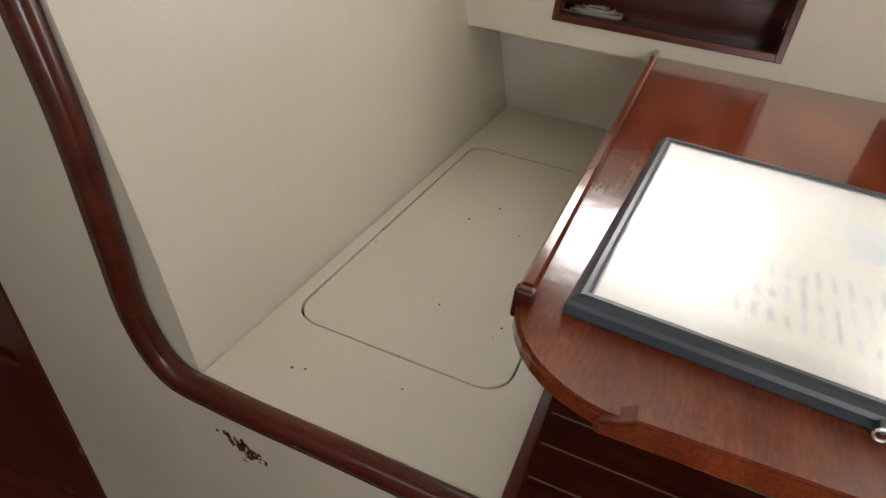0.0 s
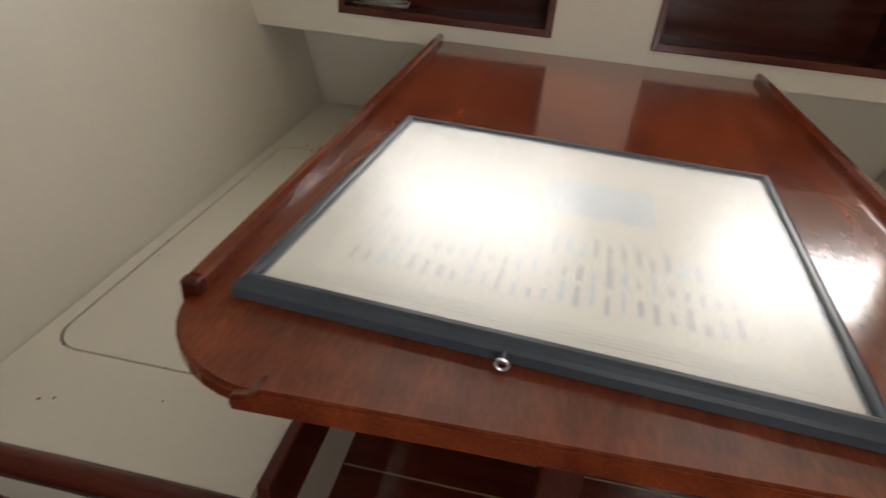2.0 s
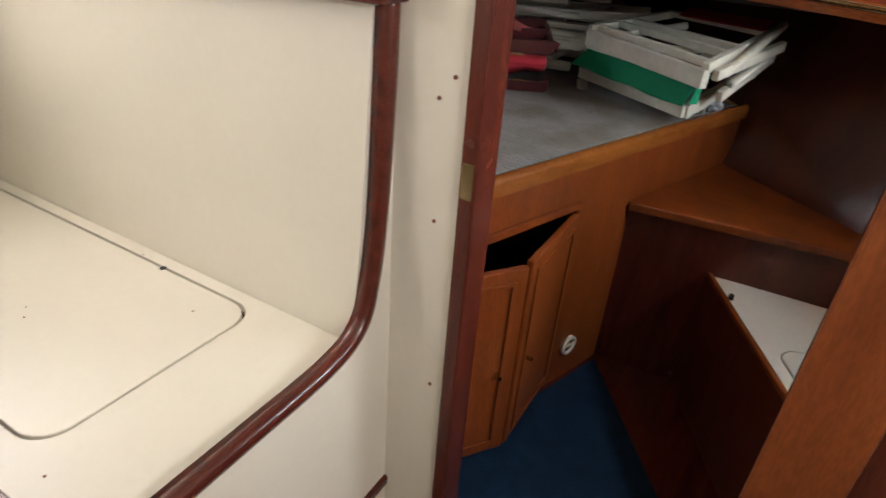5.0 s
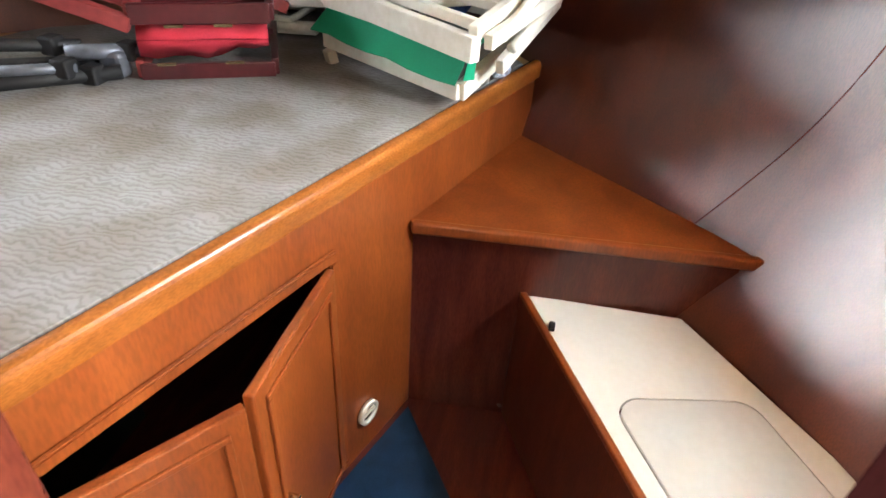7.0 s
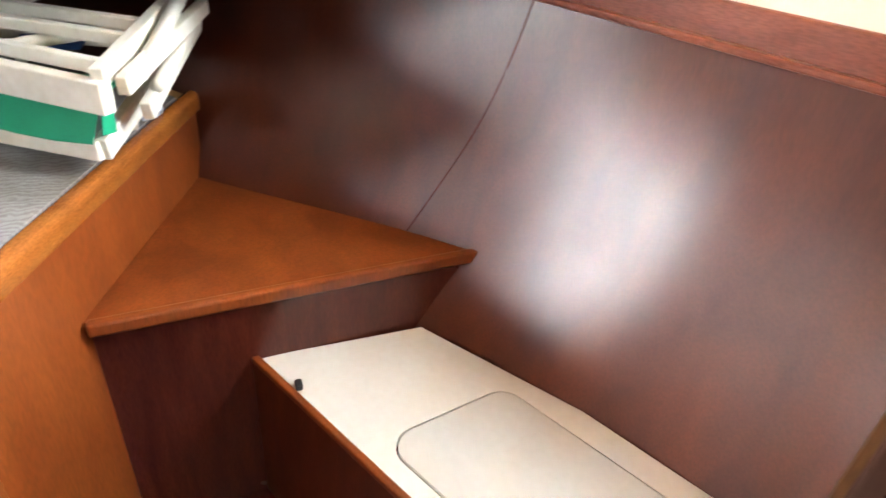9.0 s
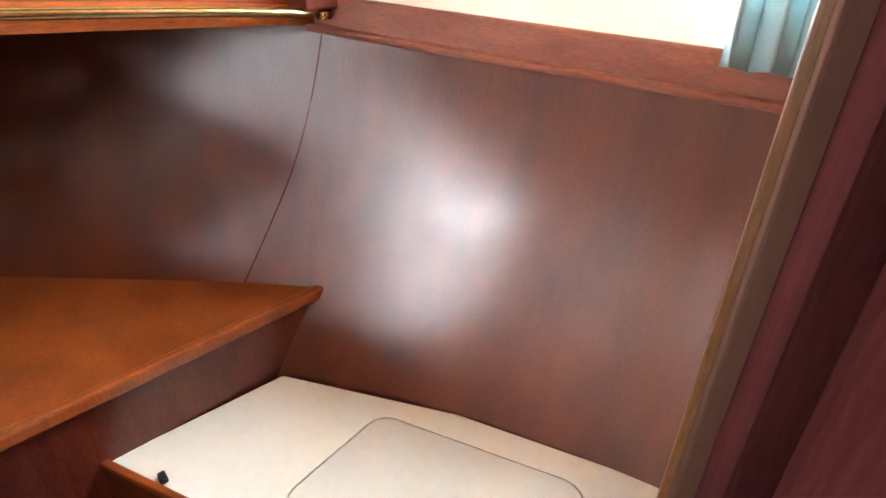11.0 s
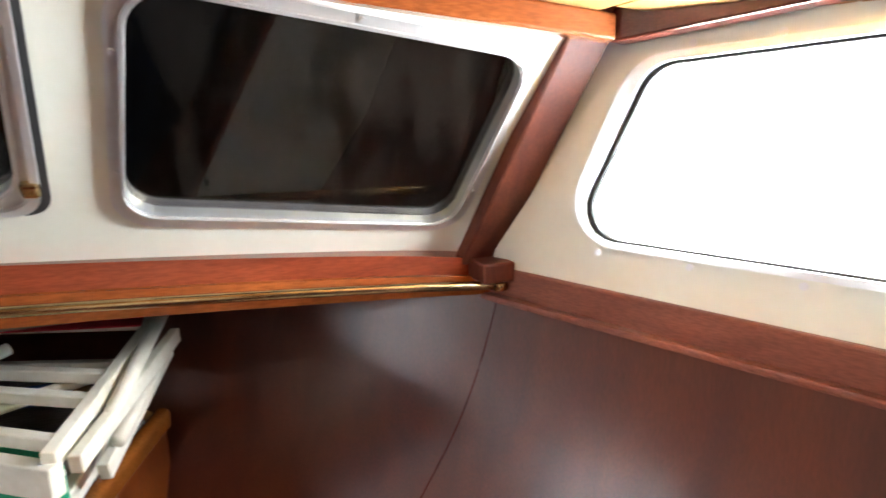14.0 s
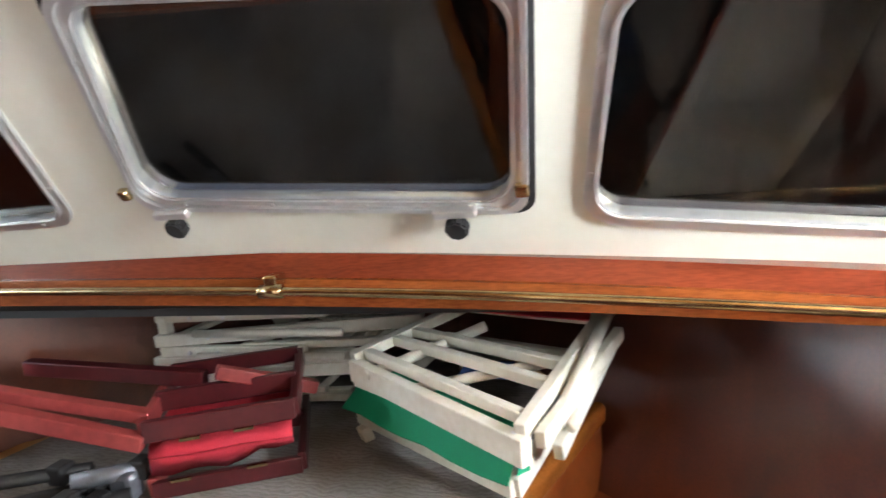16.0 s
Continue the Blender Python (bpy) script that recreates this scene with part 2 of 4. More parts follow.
GREEN = mat("green_canvas", (0.0, 0.33, 0.16), 0.8, (0.0, 0.27, 0.13), 10, 0.25, fine=250)
RED = mat("red_canvas", (0.56, 0.025, 0.05), 0.85, (0.45, 0.02, 0.04), 10, 0.3, fine=250)
DARK_RED = mat("dark_red_paint", (0.085, 0.012, 0.015), 0.3, (0.05, 0.007, 0.009), 8, coat=0.3)
PALE_RED = mat("worn_red_paint", (0.33, 0.055, 0.05), 0.45, (0.2, 0.03, 0.03), 8)
CURTAIN = thin_cloth("pale_teal_cloth", (0.4, 0.55, 0.57))
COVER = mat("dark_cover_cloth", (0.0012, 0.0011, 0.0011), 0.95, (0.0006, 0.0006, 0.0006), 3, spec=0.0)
BRIGHT_SKY = glow("bright_haze", (0.95, 0.98, 1.0), 3.6)
STRAP = mat("blue_webbing", (0.02, 0.08, 0.3), 0.8)
EDGE_WOOD = wood("edge_wood", (0.11, 0.046, 0.014), (0.075, 0.03, 0.01), (6, 6, 1), 0.4, 0.3, 3.0, 0, 0.01)
GREY_METAL = mat("grey_metal", (0.2, 0.22, 0.26), 0.4, (0.12, 0.13, 0.15), 12, metal=0.5)
BAG = mat("thin_plastic", (0.45, 0.6, 0.75), 0.3, (0.7, 0.75, 0.8), 30)
CABLE = mat("cable_plastic", (0.5, 0.48, 0.42), 0.6)
STILE = mat("stile_wood", (0.06, 0.03, 0.022), 0.8, (0.05, 0.024, 0.018), 5, 0.0, spec=0.0, stretch=(5, 5, 1))
DOOR_WOOD = wood("door_mahogany", (0.034, 0.009, 0.009), (0.022, 0.006, 0.006), (8, 8, 1), 0.7, 0.0, 3.0, 0, 0.01)
HONEY = wood("honey_highlight_varnish", (0.34, 0.115, 0.022), (0.25, 0.078, 0.016), (3, 3, 8), 0.24, 0.5, 3.0, 0, 0.01)
STRIPE = mat("holly_strip", (0.3, 0.2, 0.1), 0.4)


# ---- mesh helpers ----
def mesh_from(bm, name, material):
    me = bpy.data.meshes.new(name)
    bmesh.ops.recalc_face_normals(bm, faces=bm.faces[:])
    bm.to_mesh(me)
    bm.free()
    me.materials.append(material)
    return me


def part(name, bm, material, parent=None, label="", smooth=False):
    ob = new(name, mesh_from(bm, name, material))
    if smooth:
        for p in ob.data.polygons:
            p.use_smooth = True
    if parent is not None:
        ob.parent = parent
    if label:
        ob["label"] = label
    return ob


def thing(name, label, category, group="", at=(0, 0, 0)):
    ob = new(name)
    ob.location = at
    ob.empty_display_size = 0.05
    return tagged(ob, label, category, group)


def setting(name, bm, material, label="", category="", smooth=False):
    return tagged(part(name, bm, material, None, "", smooth), label, category, "", "structure")


def add_box(bm, x0, x1, y0, y1, z0, z1, bevel=0.0, m=None):
    vs = [bm.verts.new((x, y, z)) for z in (z0, z1) for x, y in ((x0, y0), (x1, y0), (x1, y1), (x0, y1))]
    fs = [bm.faces.new([vs[i] for i in f]) for f in ((3, 2, 1, 0), (4, 5, 6, 7), (0, 1, 5, 4), (1, 2, 6, 5), (2, 3, 7, 6), (3, 0, 4, 7))]
    if m is not None:
        bmesh.ops.transform(bm, matrix=m, verts=vs)
    if bevel:
        es = list({e for f in fs for e in f.edges})
        bmesh.ops.bevel(bm, geom=es, offset=bevel, segments=2, affect='EDGES', profile=0.5)
    return bm


def box(x0, x1, y0, y1, z0, z1, bevel=0.0, m=None):
    return add_box(bmesh.new(), x0, x1, y0, y1, z0, z1, bevel, m)


def frame_between(a, b, up=(0, 0, 1)):
    """A pose at a whose x axis runs to b and whose z axis is near up."""
    a, b = Vector(a), Vector(b)
    x = (b - a).normalized()
    y = Vector(up).cross(x).normalized()
    z = x.cross(y)
    return Matrix(((x.x, y.x, z.x, a.x), (x.y, y.y, z.y, a.y), (x.z, y.z, z.z, a.z), (0, 0, 0, 1))), (b - a).length


def add_beam(bm, a, b, w, h, bevel=0.003, up=(0, 0, 1)):
    m, l = frame_between(a, b, up)
    return add_box(bm, 0, l, -w / 2, w / 2, -h / 2, h / 2, bevel, m)


def beam(a, b, w, h, bevel=0.003, up=(0, 0, 1)):
    return add_beam(bmesh.new(), a, b, w, h, bevel, up)


def add_tube(bm, pts, r, sides=10):
    """A round rod along points."""
    pts = [Vector(p) for p in pts]
    rings = []
    for i, p in enumerate(pts):
        d = (pts[min(i + 1, len(pts) - 1)] - pts[max(i - 1, 0)]).normalized()
        u = d.orthogonal().normalized() if abs(d.z) > 0.95 else d.cross(Vector((0, 0, 1))).normalized()
        v = d.cross(u)
        rings.append([bm.verts.new(p + r * (math.cos(a) * u + math.sin(a) * v)) for a in (2 * math.pi * k / sides for k in range(sides))])
    for a, b in zip(rings, rings[1:]):
        for k in range(sides):
            bm.faces.new((a[k], a[(k + 1) % sides], b[(k + 1) % sides], b[k]))
    bm.faces.new(rings[0][::-1]), bm.faces.new(rings[-1])
    return bm


def tube(pts, r, sides=10):
    return add_tube(bmesh.new(), pts, r, sides)


def sweep(pts, profile, up=(0, 0, 1), side=None):
    """A profile of (across, up) swept along points; side: fixed across direction."""
    bm = bmesh.new()
    pts = [Vector(p) for p in pts]
    rings = []
    for i, p in enumerate(pts):
        d = (pts[min(i + 1, len(pts) - 1)] - pts[max(i - 1, 0)]).normalized()
        s = Vector(side) if side else d.cross(Vector(up)).normalized()
        u = s.cross(d).normalized()
        rings.append([bm.verts.new(p + a * s + b * u) for a, b in profile])
    n = len(profile)
    for a, b in zip(rings, rings[1:]):
        for k in range(n):
            bm.faces.new((a[k], a[(k + 1) % n], b[(k + 1) % n], b[k]))
    bm.faces.new(rings[0][::-1]), bm.faces.new(rings[-1])
    return bm


def rounded(poly, r, steps=6):
    """The corners of a plan polygon rounded; r: one radius or one per corner."""
    out = []
    n = len(poly)
    for i, p in enumerate(poly):
        p, a, b = Vector(p), Vector(poly[i - 1]), Vector(poly[(i + 1) % n])
        rad = r[i] if isinstance(r, (list, tuple)) else r
        if rad <= 0:
            out.append(p)
            continue
        da, db = (a - p).normalized(), (b - p).normalized()
        ang = da.angle(db) / 2
        cut = rad / math.tan(ang)
        s, e = p + da * cut, p + db * cut
        c = p + (da + db).normalized() * (rad / math.sin(ang))
        a0 = math.atan2(s.y - c.y, s.x - c.x)
        a1 = math.atan2(e.y - c.y, e.x - c.x)
        d = (a1 - a0 + math.pi) % (2 * math.pi) - math.pi
        out += [c + rad * Vector((math.cos(a0 + d * k / steps), math.sin(a0 + d * k / steps))) for k in range(steps + 1)]
    return [Vector((q[0], q[1])) for q in out]


def slab(outer, z0, z1, holes=(), m=None, bevel=0.0):
    """A flat plate of any outline with holes through it."""
    bm = bmesh.new()
    edges = []
    for loop in (outer, *holes):
        vs = [bm.verts.new((p[0], p[1], z0)) for p in loop]
        edges += [bm.edges.new((vs[i], vs[(i + 1) % len(vs)])) for i in range(len(vs))]
    if holes:
        bmesh.ops.triangle_fill(bm, edges=edges, use_beauty=True, use_dissolve=False)
    else:
        bm.faces.new(bm.verts[:])
    ret = bmesh.ops.extrude_face_region(bm, geom=bm.faces[:])
    bmesh.ops.translate(bm, verts=[v for v in ret["geom"] if isinstance(v, bmesh.types.BMVert)], vec=(0, 0, z1 - z0))
    if bevel:
        es = [e for e in bm.edges if len(e.link_faces) == 2 and e.calc_face_angle(0) > 0.8]
        bmesh.ops.bevel(bm, geom=es, offset=bevel, segments=2, affect='EDGES')
    if m is not None:
        bmesh.ops.transform(bm, matrix=m, verts=bm.verts[:])
    return bm


def rect(x0, x1, y0, y1):
    return [(x0, y0), (x1, y0), (x1, y1), (x0, y1)]


def ring(outer, inner, z0, z1, m=None, bevel=0.0):
    """A flat frame between two outlines of as many points."""
    bm = bmesh.new()
    a = [[bm.verts.new((p[0], p[1], z)) for p in loop] for loop in (outer, inner) for z in (z0, z1)]
    n = len(outer)
    for k in range(n):
        j = (k + 1) % n
        for p, q in ((a[0], a[1]), (a[1], a[3]), (a[3], a[2]), (a[2], a[0])):
            bm.faces.new((p[k], p[j], q[j], q[k]))
    if m is not None:
        bmesh.ops.transform(bm, matrix=m, verts=bm.verts[:])
    return bm


def plane_pose(o, u, v):
    """A pose at o whose x axis lies along u and whose y axis lies near v."""
    x = Vector(u).normalized()
    z = x.cross(Vector(v)).normalized()
    y = z.cross(x)
    return Matrix(((x.x, y.x, z.x, o[0]), (x.y, y.y, z.y, o[1]), (x.z, y.z, z.z, o[2]), (0, 0, 0, 1)))


# ---- saloon: shell ----
SEAT, TABLE = 0.62, 0.95
FOOT = 0.25
setting("floor", box(-1.9, 1.12, -1.62, 0.0, -0.05, 0.0), MAHOG, "dark varnished plank floor of the aisle", "floor")
setting("wall_aft", box(-1.95, -1.9, -1.7, 1.7, -0.05, 1.95), CREAM, "plain cream painted aft wall", "wall")
setting("ceiling", box(-1.95, 1.12, -1.7, 1.7, 1.95, 2.0), WHITE_PAINT, "plain off-white cabin ceiling", "ceiling")


def wall_with_windows(name, y0, y1, x0, x1, z0, z1, wins, label):
    """An upright fore-and-aft wall with rounded window openings."""
    holes = [rounded(rect(a, b, c, d), 0.06) for a, b, c, d in wins]
    m = Matrix(((1, 0, 0, 0), (0, 0, -1, y1), (0, 1, 0, 0), (0, 0, 0, 1)))
    return setting(name, slab(rect(x0, x1, z0, z1), 0, y1 - y0, holes, m), CREAM, label, "wall")


wall_with_windows("wall_starboard", -1.58, -1.54, -1.95, 1.12, -0.05, 1.95, [(0.0, 0.7, 1.33, 1.67), (-1.1, -0.4, 1.33, 1.67)], "cream painted side wall with two windows")
CUB = [(-0.73, -0.123), (0.141, 0.771)]
CZ0, CZ1 = 0.99, 1.24
holes = [rect(a, b, CZ0, CZ1) for a, b in CUB] + [rounded(rect(0.46, 0.98, 1.44, 1.72), 0.05), rounded(rect(-0.6, 0.04, 1.44, 1.72), 0.05)]
mw = Matrix(((1, 0, 0, 0), (0, 0, -1, 1.32), (0, 1, 0, 0), (0, 0, 0, 1)))
setting("wall_port", slab(rect(-1.9, 1.06, 0.93, 1.95), 0, 0.05, holes, mw), CREAM, "cream painted side wall with two lockers and windows", "wall")
setting("wall_port_lower", box(-1.9, 1.06, 1.56, 1.6, 0.0, 0.96), CREAM, "cream painted hull side behind the seats", "wall")
setting("shelf_underside", box(-1.9, 1.06, 1.32, 1.56, 0.93, 0.96), CREAM, "cream painted ledge over the seats", "ledge")


def cubby(a, b):
    ob = thing("open_locker", "open mahogany-lined locker recessed in the cream wall", "locker", "lockers over the table", (a, 1.27, CZ0))
    bm = bmesh.new()
    add_box(bm, 0, b - a, 0.052, 0.25, -0.012, 0.0)
    add_box(bm, 0, b - a, 0.052, 0.25, CZ1 - CZ0, CZ1 - CZ0 + 0.012)
    add_box(bm, -0.012, 0, 0.052, 0.25, -0.012, CZ1 - CZ0 + 0.012)
    add_box(bm, b - a, b - a + 0.012, 0.052, 0.25, -0.012, CZ1 - CZ0 + 0.012)
    part("lining", bm, MAHOG, ob)
    part("back_panel", box(-0.012, b - a + 0.012, 0.25, 0.262, -0.012, CZ1 - CZ0 + 0.012), MAHOG, ob)
    w, h = b - a, CZ1 - CZ0
    for nm, q in (("bottom_rail", (0, w, -0.006, 0.05, -0.0, 0.022)), ("top_rail", (0, w, -0.006, 0.05, h - 0.022, h)), ("side_rail", (0, 0.02, -0.007, 0.05, 0.0, h)), ("side_rail", (w - 0.02, w, -0.007, 0.05, 0.0, h))):
        part(nm, box(*q, 0.003), MAHOG, ob)
    return ob


for a, b in CUB:
    cubby(a, b)


# ---- saloon: seats ----
def seat(side):
    """A cream plywood dinette seat with a lift-out hatch; side -1 aft, 1 forward."""
    back = -0.888 if side < 0 else 0.972
    front = -0.40 if side < 0 else 0.47
    x0, x1 = min(back, front), max(back, front)
    ob = thing("dinette_bench", "cream painted plywood seat with a rounded lift-out hatch", "seat", "seats at the table", (0, 0, 0))
    h = (-0.86, -0.452, 0.187, 1.13) if side < 0 else (0.528, 0.944, 0.208, 1.24)
    hole = rounded(rect(*h), 0.055)
    part("seat_top", slab(rect(x0, x1, 0.0, 1.56), SEAT - 0.018, SEAT, [hole]), CREAM, ob)
    g = 0.004 if side < 0 else 0.006
    part("hatch", slab(rounded(rect(h[0] + g, h[1] - g, h[2] + g, h[3] - g), 0.053), SEAT - 0.016, SEAT - 0.0005, bevel=0.001), CREAM, ob, "lift-out hatch board")
    part("hatch_ledge", slab(rect(h[0] - 0.02, h[1] + 0.02, h[2] - 0.02, h[3] + 0.02), SEAT - 0.034, SEAT - 0.0182), MAHOG, ob)
    if side > 0:
        # no hole is cut: a black disc gives the finger hole's shade
        part("finger_hole", tube([(h[1] - 0.006, 0.48, SEAT - 0.002), (h[1] - 0.006, 0.48, SEAT + 0.0008)], 0.007, 14), BLACK, ob, "small black disc painted for the shaded finger hole")
    s = 0.02 * side
    part("front_board", box(min(front, front - s), max(front, front - s), 0.02, 1.56, SEAT - 0.12, SEAT + 0.004, 0.003), MAHOG_Y, ob, "dark mahogany seat front")
    part("front_panel", box(min(front + s * .2, front + s), max(front + s * .2, front + s), 0.02, 1.56, FOOT, SEAT - 0.12), CREAM, ob)
    return ob


seat(-1), seat(1)


def backrest_profile(side):
    """Points of the end panel's upper edge in (x, z), from the seat front up to the top."""
    if side < 0:
        pts = [(-0.40, 0.6), (-0.62, 0.6), (-0.84, 0.6), (-0.935, 0.615), (-0.985, 0.70), (-1.005, 0.82), (-1.03, 0.99), (-1.068, 1.14), (-1.16, 1.5)]
    else:
        pts = [(0.47, 0.615), (0.70, 0.617), (0.89, 0.622), (0.975, 0.655), (1.008, 0.73), (1.03, 0.86), (1.043, 1.05), (1.05, 1.2)]
    return pts


def smooth_line(pts, n=8):
    """Points along a Catmull-Rom line."""
    out = []
    q = [pts[0]] + list(pts) + [pts[-1]]
    for i in range(len(pts) - 1):
        a, b, c, d = (np.array(v, float) for v in q[i:i + 4])
        for k in range(n):
            t = k / n
            out.append(tuple(0.5 * (2 * b + (c - a) * t + (2 * a - 5 * b + 4 * c - d) * t * t + (3 * b - a - 3 * c + d) * t ** 3)))
    out.append(tuple(pts[-1]))
    return out


def end_panel(side, name, label):
    """The upright panel that closes a seat towards the aisle, with its mahogany edge."""
    line = smooth_line(backrest_profile(side))
    out = line + ([(-1.17, 1.5), (-1.135, 0.752), (-1.02, 0.0), (-0.40, 0.0)] if side < 0 else [(1.06, 1.2), (1.06, 0.0), (0.50, 0.0)])
    m = Matrix(((1, 0, 0, 0), (0, 0, -1, 0.0), (0, 1, 0, 0), (0, 0, 0, 1)))
    ob = thing(name, label, "panel")
    part("panel", slab(out, 0.0, 0.02, (), m), CREAM, ob)
    prof = [(-0.019, -0.016), (-0.021, 0.002), (-0.016, 0.015), (-0.006, 0.021), (0.006, 0.021), (0.016, 0.015), (0.021, 0.002), (0.019, -0.016)]
    prof = [(a * (0.9 if side < 0 else 0.78), b * (0.95 if side < 0 else 0.9)) for a, b in prof]
    part("edge_moulding", sweep([(x, -0.012, z + 0.006) for x, z in line], prof, side=(0, 1, 0)), MAHOG, ob, "rounded mahogany edge moulding", True)
    return ob


end_panel(-1, "seat_end_panel", "cream seat end panel with a curved mahogany edge and scuffed paint")
end_panel(1, "seat_end_panel", "cream seat end panel with a curved mahogany edge")

m0 = Matrix(((1, 0, 0, 0), (0, 0, -1, 0.008), (0, 1, 0, 0), (0, 0, 0, 1)))
setting("wall_aft_stile", slab([(-1.02, 0.0), (-1.135, 0.752), (-1.17, 1.5), (-1.19, 1.9), (-1.5, 1.9), (-1.3, 0.643), (-1.178, 0.0)], 0.0, 0.02, (), m0), CREAM, "cream painted stile beside the dark door", "wall")


def build_aft_door():
    ob = thing("locker_door", "dark mahogany panelled door in the aft partition", "door")
    m1 = Matrix(((1, 0, 0, 0), (0, 0, -1, 0.012), (0, 1, 0, 0), (0, 0, 0, 1)))
    part("door_frame", slab([(-1.178, 0.0), (-1.3, 0.643), (-1.5, 1.9), (-1.56, 1.9), (-1.36, 0.643), (-1.238, 0.0)], 0.0, 0.03, (), m1), MAHOG_Z, ob)
    part("door_panel", slab([(-1.24, 0.0), (-1.362, 0.643), (-1.562, 1.9), (-1.9, 1.9), (-1.9, 0.0)], 0.0, 0.012, (), m1), MAHOG_Z, ob)
    part("rail", box(-1.9, -1.33, -0.012, 0.0, 0.40, 0.43, 0.004), MAHOG, ob)


build_aft_door()


def build_scuff():
    rng = random.Random(7)
    bm = bmesh.new()
    for k in range(90):
        u = rng.gauss(0.5, 0.2)
        if not 0 < u < 1:
            continue
        x = -0.852 + 0.11 * u + rng.gauss(0, 0.004)
        z = 0.541 - 0.036 * u + rng.gauss(0, 0.007 * (1.2 - abs(u - 0.5) * 2))
        w, h = rng.uniform(0.0015, 0.006), rng.uniform(0.001, 0.006)
        pts = [(x + w * math.cos(a) * rng.uniform(0.6, 1.2), z + h * math.sin(a) * rng.uniform(0.6, 1.2)) for a in (math.pi * j / 3 for j in range(6))]
        vs = [bm.verts.new((px, -0.0208, pz)) for px, pz in pts]
        bm.faces.new(vs)
    part("scuffed_patch", bm, SCUFF, bpy.data.objects["seat_end_panel"], "bare wood showing through scuffed paint")


build_scuff()

# backrests
bm = slab([(-0.888, 0.6), (-1.3, 0.6), (-1.3, 1.95), (-1.19, 1.95), (-1.06, 1.2), (-0.94, 0.8)], 0, 1.54, (), Matrix(((1, 0, 0, 0), (0, 0, 1, 0.004), (0, 1, 0, 0), (0, 0, 0, 1))))
setting("wall_aft_backrest", bm, CREAM, "sloping cream painted backrest bulkhead", "wall")
bm = slab([(0.972, 0.6), (1.059, 0.6), (1.059, 1.22), (1.035, 1.22), (1.0, 0.8)], 0, 1.54, (), Matrix(((1, 0, 0, 0), (0, 0, 1, 0.004), (0, 1, 0, 0), (0, 0, 0, 1))))
setting("wall_forward_backrest", bm, CREAM, "cream painted backrest bulkhead", "wall")
setting("trim_backrest_cap", box(0.99, 1.075, -0.04, 1.27, 1.2, 1.235, 0.006), MAHOG_Y, "mahogany cap rail along the backrest", "trim")
setting("wall_forward", box(1.06, 1.11, -0.15, 1.6, -0.05, 1.95), CREAM, "cream painted bulkhead beside the doorway", "wall")
setting("wall_forward_lining", box(1.1105, 1.1135, -0.15, 1.6, 0.0, 1.95), DARK_PLY, "red-brown plywood lining of the bulkhead", "wall")
setting("footwell_floor", box(-0.42, 0.49, 0.0, 1.56, FOOT - 0.03, FOOT), MAHOG, "dark planked footwell under the table", "floor")
setting("footwell_step", box(-0.42, 0.5, 0.0, 0.02, 0.0, FOOT), MAHOG, "mahogany step face below the table", "step")
for k in range(14):
    part("strip", box(-0.4, 0.47, 0.06 + 0.1 * k, 0.064 + 0.1 * k, FOOT, FOOT + 0.0012), STRIPE, bpy.data.objects["footwell_floor"])
setting("trim_step", box(0.5, 1.06, -0.03, 0.0, 0.17, 0.195, 0.004), MAHOG, "mahogany strip at the foot of the panel", "trim")


# ---- the table ----
def build_table():
    ob = thing("dinette_table", "worn varnished mahogany table fixed to the cabin side", "table", at=(0, 0, 0))
    out = rounded([(-0.435, -0.115), (0.435, -0.088), (0.435, 1.262), (-0.435, 1.262)], [0.13, 0.13, 0.0, 0.0], 10)
    part("tabletop", slab(out, TABLE - 0.02, TABLE, (), None, 0.004), TABLE_WOOD, ob, "glossy worn mahogany top")
    prof = [(-0.009, 0), (-0.009, 0.012), (-0.005, 0.019), (0.005, 0.019), (0.009, 0.012), (0.009, 0)]
    for x in (-0.427, 0.427):
        part("side_fiddle", sweep([(x, 0.01, TABLE), (x, 1.255, TABLE)], prof), TABLE_WOOD, ob, "raised mahogany fiddle rail")
    for k, x in enumerate((-0.427, 0.427)):
        part("fiddle_end", box(x - 0.011, x + 0.011, -0.004, 0.012, TABLE - 0.02, TABLE + 0.017, 0.004), MAHOG, ob)
    m = Matrix.Translation((0, -0.105, TABLE)) @ Matrix.Rotation(radians(2.0), 4, 'Z') @ Matrix(((1, 0, 0, 0), (0, 0, 1, 0), (0, 1, 0, 0), (0, 0, 0, 1)))
    out = [(-0.328, -0.02), (0.328, -0.02), (0.328, -0.004), (0.31, 0.0), (0.298, 0.009), (-0.298, 0.009), (-0.31, 0.0), (-0.328, -0.004)]
    part("front_fiddle", slab(out, 0, 0.024, (), m, 0.003), TABLE_WOOD, ob, "raised mahogany fiddle rail")
    part("leg", box(-0.03, 0.03, 0.12, 0.18, FOOT, TABLE - 0.02, 0.006), MAHOG_Z, ob)
    return ob


build_table()


